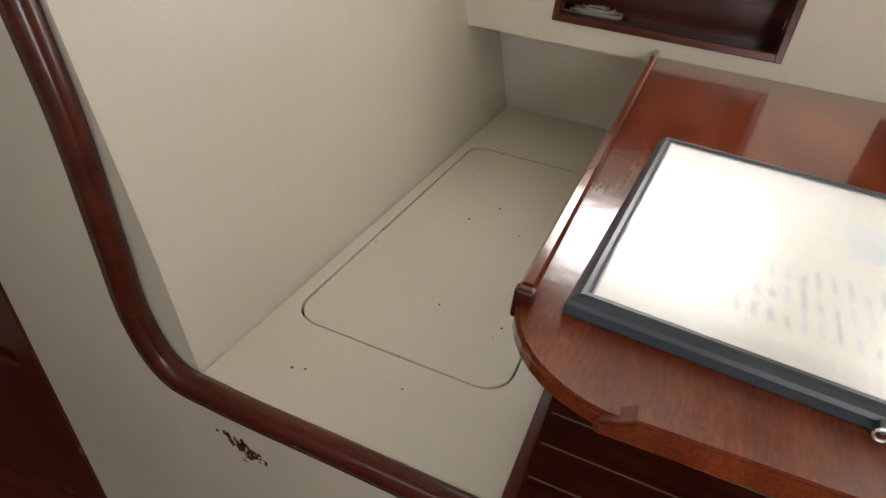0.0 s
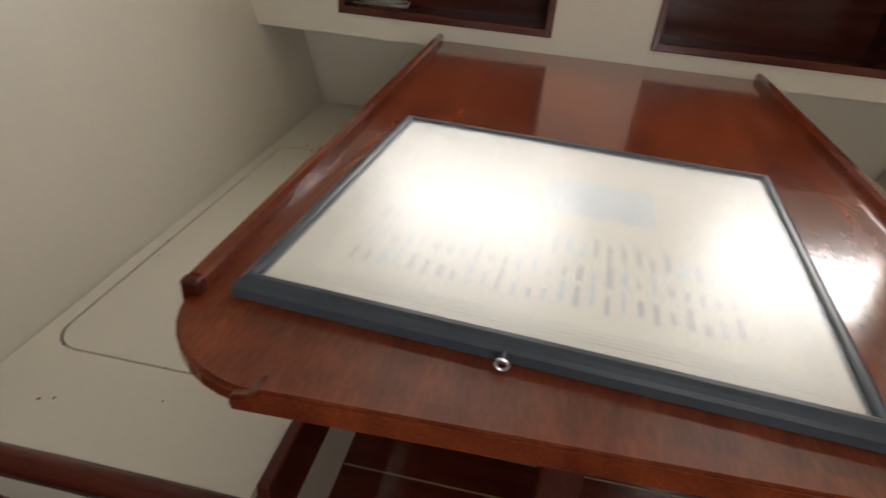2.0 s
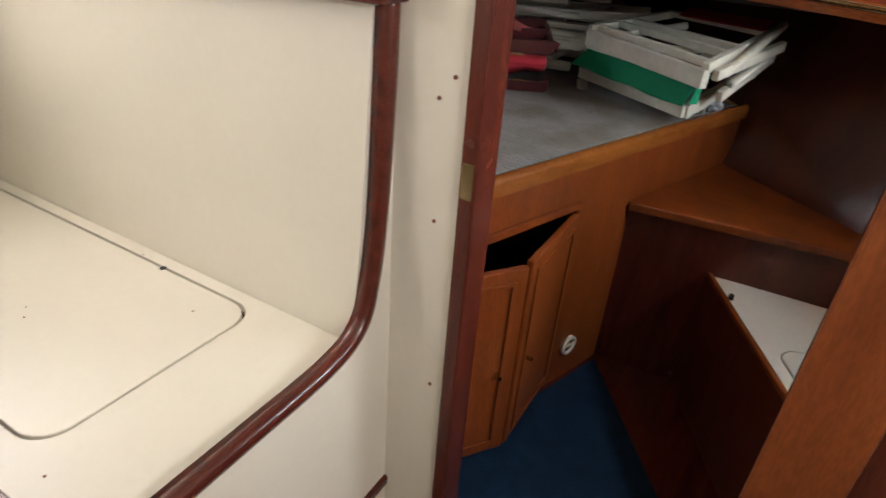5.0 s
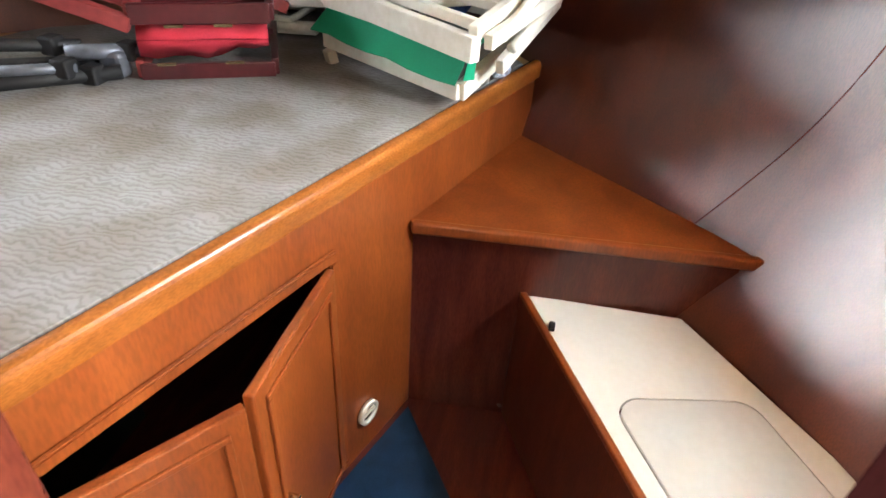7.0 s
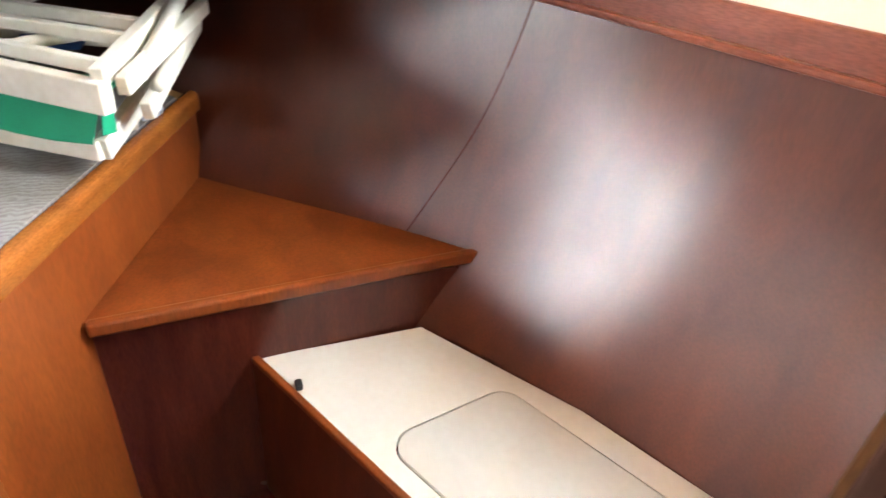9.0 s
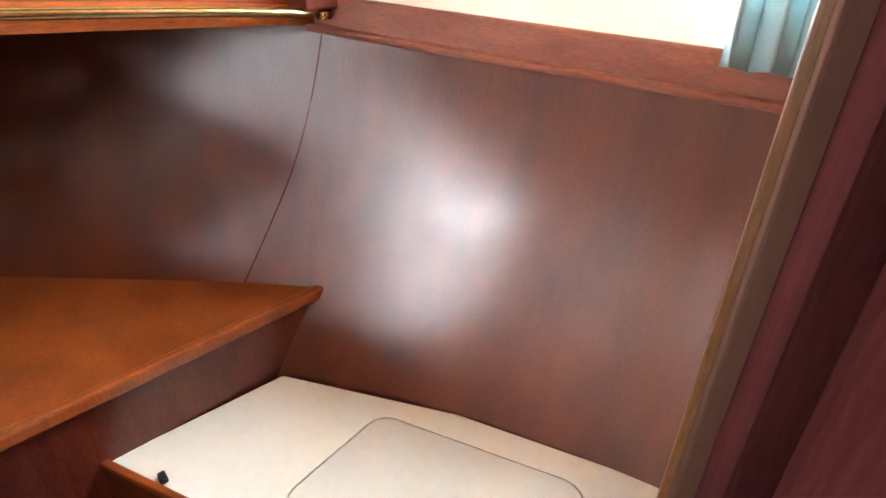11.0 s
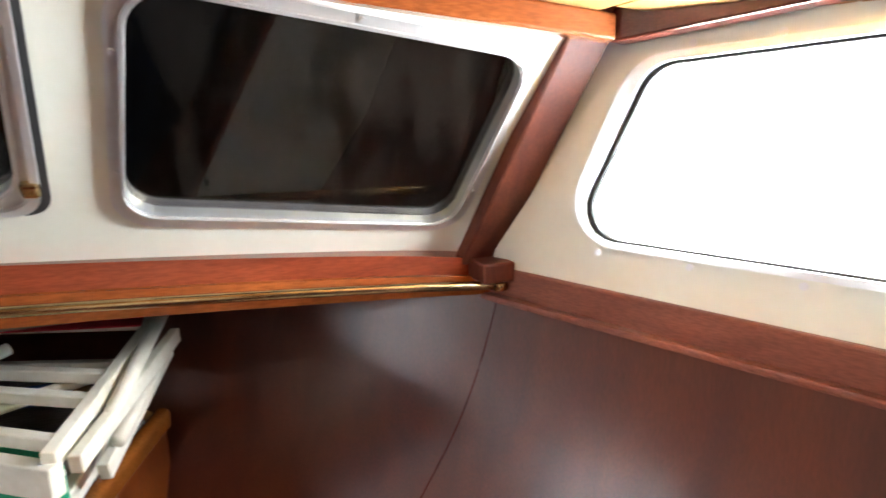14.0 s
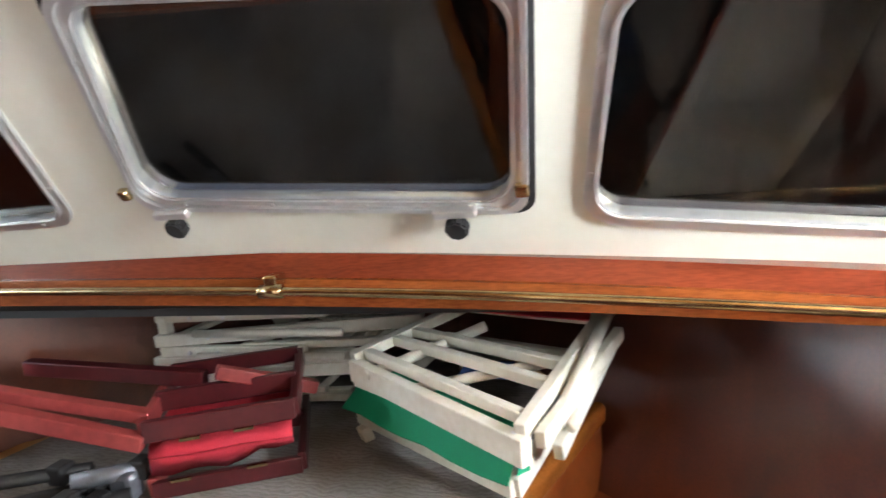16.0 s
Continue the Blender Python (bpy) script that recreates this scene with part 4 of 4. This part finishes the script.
part("aft_lit_side", box(1.062, 1.0795, -0.78, -0.668, 0.0, 1.75, 0.004), ORANGE_Z, js, "varnished aft side of the jamb, lighter as if lit")


def build_door():
    """The cabin door, swung open against the starboard side."""
    ob = thing("cabin_door", "open dark mahogany cabin door with a light wood edge", "door")
    a, b = Vector((1.125, -0.752, 0)), Vector((1.21, -0.95, 0))
    mm, l = frame_between(a, b)
    part("panel", box(0.03, l - 0.07, -0.012, 0.012, 0.01, 1.62, 0.003, mm), DOOR_WOOD, ob, "dark red mahogany panel")
    # black strip set in the groove to paint its shade
    part("groove", box(l - 0.07, l - 0.058, -0.012, 0.004, 0.01, 1.62, 0, mm), BLACK, ob)
    part("stile", box(l - 0.058, l - 0.004, -0.012, 0.026, 0.01, 1.62, 0.003, mm), STILE, ob, "grey brown stile")
    part("edge_strip", box(l - 0.004, l + 0.012, -0.014, 0.034, 0.01, 1.62, 0.003, mm), EDGE_WOOD, ob, "light wood edge strip")


build_door()
sp = setting("wall_side_panel", box(1.13, 1.30, -1.412, -1.40, 0.5, 0.80, 0.002), CREAM, "cream panel with a white board and a wooden rail beside the door", "wall")
part("white_board", box(1.13, 1.30, -1.416, -1.40, 0.802, 0.97, 0.002), LAMINATE, sp, "white board")
part("wooden_rail", box(1.13, 1.30, -1.416, -1.396, 0.972, 1.14, 0.003), EDGE_WOOD, sp, "light brown wooden rail")
part("upper_panel", box(1.13, 1.30, -1.412, -1.40, 1.142, 1.4, 0.002), CREAM, sp)

# ply joint on the hull
joint = []
for n in range(25):
    z, k = 1.16 - 0.56 * n / 24, 18.15 + (1.30) * n / 24
    zs = sorted(HULL)
    ends = []
    for c in (int(k), int(k) + 1):
        column = smooth_line([(*smooth_line(HULL[q], 6)[c], q) for q in zs], 12)
        low = max((q for q in column if q[2] <= z), key=lambda q: q[2])
        high = min((q for q in column if q[2] > z), key=lambda q: q[2])
        f = (z - low[2]) / (high[2] - low[2])
        ends.append(tuple(low[m] * (1 - f) + high[m] * f for m in range(3)))
    t = k - int(k)
    joint.append(tuple(ends[0][m] * (1 - t) + ends[1][m] * t for m in range(3)))
setting("trim_hull_joint", tube(joint, 0.0016, 6), MAHOG, "dark joint between two veneer panels", "trim")
setting("backdrop_daylight", slab(rect(0.0, 2.6, 0.3, 1.7), -0.02, 0.0, (), plane_pose((2.75, -1.32, 0.6), (-0.9, -0.435, 0), (0, 0, 1))), BRIGHT_SKY, "bright hazy daylight outside the window", "sky")


# ---- curtain ----
def build_curtain():
    ob = thing("curtain", "pale teal curtain gathered at the side of the window", "curtain")
    bm = bmesh.new()
    a, b = Vector((1.475, -1.30)), Vector((1.2, -1.43))
    u = (b - a).normalized()
    n = Vector((-u.y, u.x))
    if n.y < 0:
        n = -n
    N, M = 130, 14
    grid = []
    for j in range(M + 1):
        z = 1.175 + 0.42 * j / M
        row = []
        pinch = 1.0 - 0.12 * j / M
        for i in range(N + 1):
            t = i / N
            ph = t * 6.3 * 2 * math.pi + 0.6 * math.sin(3.1 * t + 0.25 * j)
            amp = 0.024 * (1 - 0.25 * j / M) + 0.004 * math.sin(9 * t)
            p = a + u * ((b - a).length * (t * pinch) + 0.006 * math.sin(2 * ph)) + n * (0.035 + amp * math.sin(ph))
            row.append(bm.verts.new((p.x, p.y, z + 0.008 * math.sin(ph) * (1 - j / M))))
        grid.append(row)
    for j in range(M):
        for i in range(N):
            bm.faces.new((grid[j][i], grid[j][i + 1], grid[j + 1][i + 1], grid[j + 1][i]))
    c = part("cloth", bm, CURTAIN, ob, "", True)
    so = c.modifiers.new("thickness", 'SOLIDIFY')
    so.thickness = 0.002
    part("rail", tube([(1.9, -1.09, 1.588), (1.3, -1.375, 1.6)], 0.005), BRASS, ob)


build_curtain()


# the cabin top is set out at 1 : 1.13 about the middle of the cabin
UPPER = Matrix.Translation((1.13, -0.57, 1.42)) @ Matrix.Scale(1.13, 4) @ Matrix.Translation((-1.13, 0.57, -1.42))
for o in list(scene.objects):
    if o.parent is None and o.name.startswith(("wall_upper", "trim_side", "corner_post", "window_", "backdrop_", "trim_windscreen", "foredeck", "brass_rail", "ceiling_forward", "trim_ceiling", "curtain")):
        o.matrix_basis = UPPER @ o.matrix_basis

# ---- things stowed on the counter ----
def bar(name, parent, a, b, w=0.034, h=0.018, material=None, label="", up=(0, 0, 1)):
    return part(name, beam(a, b, w, h, 0.003, up), material or CHAIR_WHITE, parent, label)


def pole(name, parent, a, b, r=0.012, material=None):
    return part(name, tube([a, b], r, 10), material or CHAIR_WHITE, parent, "", True)


def mid(a, b, t):
    return tuple(np.array(a) * (1 - t) + np.array(b) * t)


def sheet(pts0, pts1, thick=0.003):
    """Cloth between two lines of points."""
    bm = bmesh.new()
    up = Vector((0, 0, thick))
    rows = [[(bm.verts.new(Vector(p)), bm.verts.new(Vector(p) + up)) for p in line] for line in (pts0, pts1)]
    n = len(pts0)
    for k in (0, 1):
        for i in range(n - 1):
            bm.faces.new((rows[0][i][k], rows[0][i + 1][k], rows[1][i + 1][k], rows[1][i][k]))
    for r in rows:
        for i in range(n - 1):
            bm.faces.new((r[i][0], r[i + 1][0], r[i + 1][1], r[i][1]))
    for i in (0, n - 1):
        bm.faces.new((rows[0][i][0], rows[1][i][0], rows[1][i][1], rows[0][i][1]))
    return bm


def build_green_chair():
    ob = thing("deck_chair", "folded white wooden deck chair with green canvas", "deck chair", "folded chairs", (2.25, -0.15, CTR))
    inv = Matrix.Translation((-2.25, 0.15, -CTR))
    made = []
    fr, fl = (2.135, -0.305, 0.858), (2.385, 0.10, 0.862)
    br, bl = (2.56, -0.43, 0.93), (2.72, -0.02, 0.93)
    made.append(bar("front_bar", ob, fr, fl, 0.022, 0.036))
    made.append(bar("side_rail", ob, fr, br, 0.022, 0.04))
    made.append(bar("side_rail", ob, fl, bl, 0.022, 0.04))
    made.append(bar("back_bar", ob, br, bl, 0.022, 0.04))
    made.append(bar("foot", ob, (2.365, 0.086, 0.842), (2.372, 0.08, 0.806), 0.03, 0.026))
    made.append(pole("foot", ob, (2.36, -0.33, 0.865), (2.365, -0.325, 0.809), 0.011))
    made.append(pole("foot", ob, (2.60, -0.1, 0.91), (2.60, -0.1, 0.81), 0.011))
    n = 7
    line = lambda p, q: [mid(p, q, k / n) for k in range(n + 1)]
    t0 = [(x, y, z + 0.003 * math.sin(2.5 * i)) for i, (x, y, z) in enumerate(line((2.122, -0.322, 0.948), (2.365, 0.085, 0.945)))]
    t1 = [(x, y, z + 0.004 * math.cos(2.1 * i)) for i, (x, y, z) in enumerate(line((2.10, -0.30, 0.878), (2.358, 0.13, 0.89)))]
    t2 = line((2.2, -0.345, 0.955), (2.44, 0.06, 0.955))
    made.append(part("canvas_front", sheet(t1, t0), GREEN, ob, "green canvas hanging over the front"))
    made.append(part("canvas_seat", sheet(t0, t2), GREEN, ob, "green canvas"))
    made.append(part("canvas_side", sheet([(2.122, -0.322, 0.948), (2.14, -0.335, 0.95)], [(2.13, -0.312, 0.885), (2.16, -0.33, 0.88)]), GREEN, ob))
    for o in made:
        o.matrix_parent_inverse = inv
    return ob


def build_top_chair():
    ob = thing("deck_chair", "folded white wooden deck chair lying on top of the stack", "deck chair", "folded chairs", (2.25, -0.15, 0.955))
    inv = Matrix.Translation((-2.25, 0.15, -0.955))
    made = []
    fr, fl = (2.055, -0.345, 0.972), (2.355, 0.085, 0.985)
    br, bl = (2.5, -0.455, 1.06), (2.56, -0.13, 1.07)
    made.append(bar("front_bar", ob, fr, fl, 0.026, 0.05))
    made.append(bar("under_bar", ob, (2.10, -0.335, 0.955), (2.35, 0.075, 0.958), 0.03, 0.012))
    made.append(bar("side_rail", ob, (fr[0] + 0.01, fr[1] + 0.01, 1.0), br, 0.022, 0.03))
    made.append(bar("side_rail", ob, (fl[0], fl[1], 1.012), bl, 0.03, 0.024))
    made.append(bar("side_rail", ob, (2.07, -0.365, 0.985), (2.47, -0.49, 1.03), 0.02, 0.03))
    made.append(pole("round_rail", ob, (2.13, -0.385, 0.985), (2.46, -0.475, 1.09), 0.013))
    made.append(pole("round_rail", ob, (2.2, -0.40, 0.945), (2.45, -0.47, 1.0), 0.013))
    made.append(bar("side_rail", ob, (2.17, -0.38, 0.91), (2.5, -0.47, 0.99), 0.02, 0.032))
    for t in (0.1, 0.34, 0.5):
        made.append(bar("cross_bar", ob, mid((fr[0], fr[1] + 0.01, 1.0), br, t), mid((fl[0], fl[1], 1.012), bl, t), 0.022, 0.022))
    made.append(bar("back_bar", ob, (2.49, -0.45, 1.055), bl, 0.05, 0.016))
    made.append(pole("cross_pole", ob, (2.24, -0.1, 0.992), (2.36, -0.42, 1.02), 0.011))
    made.append(pole("cross_pole", ob, (2.30, 0.03, 0.992), (2.46, -0.2, 1.05), 0.012))
    made.append(part("canvas", sheet([mid((2.44, -0.43, 1.066), (2.50, -0.16, 1.072), k / 5) for k in range(6)], [mid((2.56, -0.44, 1.086), (2.6, -0.17, 1.09), k / 5) for k in range(6)]), RED, ob, "rolled red canvas"))
    made.append(part("blue_strap", box(2.34, 2.42, -0.27, -0.16, 0.972, 0.984, 0.003), STRAP, ob, "blue webbing strap"))
    for o, (x, y, z) in [(0, (2.07, -0.325, 0.992)), (0, (2.35, 0.075, 1.004))]:
        made.append(part("bolt", tube([(x, y, z), (x, y, z + 0.006)], 0.006), ALU, ob))
    for o in made:
        o.matrix_parent_inverse = inv
    return ob


def build_white_chairs():
    for k, (rows, lab) in enumerate((
            ([((2.50, 0.745, 0.826), (2.56, 0.2, 0.835)), ((2.52, 0.70, 0.868), (2.53, 0.26, 0.857)), ((2.49, 0.72, 0.898), (2.54, 0.14, 0.92))], "folded white wooden chair lying on the counter"),
            ([((2.50, 0.77, 0.936), (2.55, 0.1, 0.948)), ((2.53, 0.50, 0.975), (2.56, 0.05, 0.985)), ((2.51, 0.75, 0.965), (2.52, 0.3, 0.966))], "folded white wooden chair in the middle of the stack"),
            ([((2.50, 0.755, 1.0), (2.57, -0.015, 1.035)), ((2.52, 0.76, 1.058), (2.55, 0.24, 1.062)), ((2.54, 0.6, 1.085), (2.60, 0.1, 1.088))], "folded white wooden chair on top of the stack"))):
        z0 = min(r[0][2] for r in rows) - 0.02
        ob = thing("folding_chair", lab, "folding chair", "folded chairs", (2.53, 0.4, z0))
        inv = Matrix.Translation((-2.53, -0.4, -z0))
        made = []
        for i, (a, b) in enumerate(rows):
            made.append(bar("rail", ob, a, b, 0.024, 0.034 if i != 1 else 0.02))
            a2, b2 = (a[0] + 0.28, a[1] - 0.04, a[2] + 0.004), (b[0] + 0.26, b[1] + 0.02, b[2] + 0.002)
            made.append(bar("rail", ob, a2, b2, 0.024, 0.03))
            made.append(bar("cross_bar", ob, mid(a, b, 0.06), mid(a2, b2, 0.06), 0.03, 0.016))
            made.append(pole("cross_bar", ob, mid(a, b, 0.8), mid(a2, b2, 0.8), 0.011))
            for t in (0.22, 0.42):
                q = mid(a, b, t)
                made.append(part("bolt", tube([(q[0] - 0.015, q[1], q[2]), (q[0] - 0.011, q[1], q[2])], 0.006), ALU, ob))
        made.append(pole("round_leg", ob, (2.47, 0.60, z0 + 0.05), (2.50, 0.18, z0 + 0.045), 0.011))
        made.append(bar("end_block", ob, (2.52, 0.735, z0), (2.52, 0.735, z0 + 0.085), 0.03, 0.03, up=(1, 0, 0)))
        for o in made:
            o.matrix_parent_inverse = inv


def build_red_chair():
    ob = thing("folding_chair", "folded dark red wooden chair with red canvas", "folding chair", "folded chairs", (2.16, 0.3, CTR))
    inv = Matrix.Translation((-2.16, -0.3, -CTR))
    made = []
    R0, L0 = (2.222, 0.165), (2.085, 0.43)
    d = np.array([0.26, 0.13])

    def P(q, z, back=0.0):
        return (q[0] + d[0] * back, q[1] + d[1] * back, z)
    for z, h, b in ((0.953, 0.045, 0.0), (0.826, 0.036, 0.0), (0.97, 0.045, 0.4), (0.99, 0.036, 0.85), (0.855, 0.04, 0.6)):
        made.append(bar("rail", ob, P(R0, z, b), P(L0, z, b), 0.018, h, DARK_RED))
    for q in (R0, L0):
        for z in (0.955, 0.83):
            made.append(bar("side_board", ob, P(q, z), P(q, z + 0.02, 0.95), 0.018, 0.04, PALE_RED if q == L0 else DARK_RED))
    made.append(bar("arm", ob, P(L0, 0.93), (1.99, 0.68, 1.03), 0.03, 0.034, PALE_RED))
    made.append(bar("arm", ob, (2.12, 0.44, 0.97), (2.02, 0.74, 1.06), 0.03, 0.026, PALE_RED))
    made.append(bar("arm", ob, (2.25, 0.4, 1.0), (2.2, 0.85, 1.04), 0.03, 0.036, DARK_RED))
    made.append(bar("leg", ob, (2.24, 0.36, 1.02), (2.38, 0.2, 0.93), 0.03, 0.03, PALE_RED))
    n = 8
    top = [P(mid(R0, L0, 0.03 + 0.94 * k / n), 0.927 - 0.004 * math.sin(1.7 * k), -0.02 - 0.01 * math.sin(2 * k)) for k in range(n + 1)]
    low = [P(mid(R0, L0, 0.03 + 0.94 * k / n), 0.862 + (0.018 if k < 3 else 0.0) + 0.004 * math.cos(2.3 * k), -0.045 - 0.012 * math.cos(1.6 * k)) for k in range(n + 1)]
    mido = [P(mid(R0, L0, 0.03 + 0.94 * k / n), 0.90, -0.075 - 0.014 * math.sin(1.3 * k + 1)) for k in range(n + 1)]
    made.append(part("canvas", sheet(top, mido), RED, ob, "crumpled red canvas", True))
    made.append(part("canvas", sheet(mido, low), RED, ob, "crumpled red canvas", True))
    made.append(part("canvas", sheet(top, [P(mid(R0, L0, 0.03 + 0.94 * k / n), 0.935, 0.8) for k in range(n + 1)]), RED, ob, "red canvas seat"))
    for t, z in ((0.35, 0.93), (0.7, 0.929), (0.3, 0.846), (0.8, 0.845)):
        q = mid(R0, L0, t)
        made.append(part("hinge", box(-0.02, 0.02, -0.003, 0.003, -0.003, 0.003, 0, frame_between(P(q, z, -0.045), P(L0, z, -0.045))[0]), BRASS, ob, "brass hinge"))
    for o in made:
        o.matrix_parent_inverse = inv


def build_stand():
    ob = thing("tripod_stand", "folded black metal stand lying on the counter", "stand", "", (1.95, 0.6, CTR))
    inv = Matrix.Translation((-1.95, -0.6, -CTR))
    made = []
    for a, b, r, m in (((2.06, 0.46, 0.83), (1.8, 0.75, 0.83), 0.016, BLACK), ((2.1, 0.50, 0.84), (1.86, 0.82, 0.85), 0.014, BLACK), ((2.07, 0.56, 0.875), (1.9, 0.9, 0.88), 0.014, BLACK), ((2.12, 0.45, 0.862), (2.02, 0.56, 0.872), 0.018, GREY_METAL), ((2.0, 0.52, 0.85), (1.9, 0.64, 0.855), 0.012, GREY_METAL)):
        made.append(pole("leg", ob, a, b, r, m))
        q = mid(a, b, 0.15)
        made.append(part("clamp", box(q[0] - 0.02, q[0] + 0.02, q[1] - 0.02, q[1] + 0.02, q[2] - 0.02, q[2] + 0.022, 0.006), BLACK, ob))
    made.append(part("joint", box(2.06, 2.10, 0.46, 0.52, 0.81, 0.87, 0.012), GREY_METAL, ob, "dull blue grey joint"))
    for o in made:
        o.matrix_parent_inverse = inv


build_green_chair(), build_top_chair(), build_white_chairs(), build_red_chair(), build_stand()


def build_bag():
    """A crumpled plastic bag beside the chairs."""
    rng = random.Random(3)
    bm = bmesh.new()
    bmesh.ops.create_icosphere(bm, subdivisions=3, radius=0.035)
    for v in bm.verts:
        k = 0.75 + 0.5 * noise.noise(v.co * 40) + 0.2 * rng.random()
        v.co = Vector((v.co.x * k * 1.2, v.co.y * k * 0.9, max(v.co.z * k * 0.7, -0.018)))
    ob = tagged(part("plastic_bag", bm, BAG), "crumpled pale blue plastic bag on the counter", "bag")
    ob.location = (2.425, -0.352, CTR + 0.024)


build_bag()


# ---- small things in the saloon ----
def build_cable():
    ob = thing("cable_coil", "loosely coiled pale grey cable in the locker", "cable", at=(-0.63, 1.40, CZ0 + 0.004))
    pts = []
    for k in range(90):
        a = k * 0.42
        r = 0.045 + 0.009 * math.sin(k * 0.9)
        pts.append((r * 1.3 * math.cos(a) + 0.012 * math.sin(k * 0.31), r * 0.7 * math.sin(a), 0.006 + 0.022 * k / 90 + 0.004 * math.sin(k)))
    part("cord", tube(pts, 0.0035, 6), CABLE, ob, "", True)
    part("tail", tube([pts[0], (-0.07, -0.02, 0.008), (-0.11, 0.01, 0.006)], 0.0035, 6), CABLE, ob, "", True)


build_cable()
sw = thing("wall_switch", "small white switch on the side of the locker", "switch", at=(-0.135, 1.37, 1.03))
part("plate", box(0.0, 0.011, -0.02, 0.02, 0.0, 0.075, 0.002), LAMINATE, sw)
part("rocker", box(-0.003, 0.0, -0.008, 0.008, 0.025, 0.05, 0.001), GREY_LAM, sw)
for i, (y, z) in enumerate(((-0.1, 1.075), (-0.125, 1.11), (-0.105, 0.87), (-0.12, 0.52))):
    tagged(part("screw_head", tube([(1.0605, y, z), (1.058, y, z)], 0.0035), SCUFF), "small rusty screw head in the cream bulkhead", "screw", "bulkhead screws")


def specks(name, parent, pts, axis):
    bm = bmesh.new()
    rng = random.Random(11)
    for p in pts:
        w = rng.uniform(0.0012, 0.003)
        q = Vector(p)
        e = (Vector((w, 0, 0)), Vector((0, w * 1.4, 0))) if axis == 'z' else (Vector((0, w, 0)), Vector((0, 0, w)))
        bm.faces.new([bm.verts.new(q + e[0] * a + e[1] * b) for a, b in ((-1, -0.6), (0.8, -1), (1.1, 0.7), (-0.5, 1))])
    part(name, bm, SCUFF, parent, "small dark chips in the paint")


seats = [o for o in scene.objects if o.name.startswith("dinette_bench")]
rng = random.Random(21)
specks("paint_chips", seats[0], [(rng.uniform(-0.86, -0.42), rng.uniform(0.03, 1.4), SEAT + 0.0006) for k in range(22)], 'z')
specks("paint_chips", seats[1], [(rng.uniform(0.5, 0.95), rng.uniform(0.03, 1.4), SEAT + 0.0006) for k in range(12)], 'z')
ring_pull = thing("ring_pull", "small dark ring pull in the seat hatch", "handle", at=(-0.475, 0.62, SEAT))
part("pull", tube([(0.012 * math.cos(a), 0.018 * math.sin(a), 0.003) for a in (2 * math.pi * k / 12 for k in range(13))], 0.003, 6), BLACK, ring_pull)
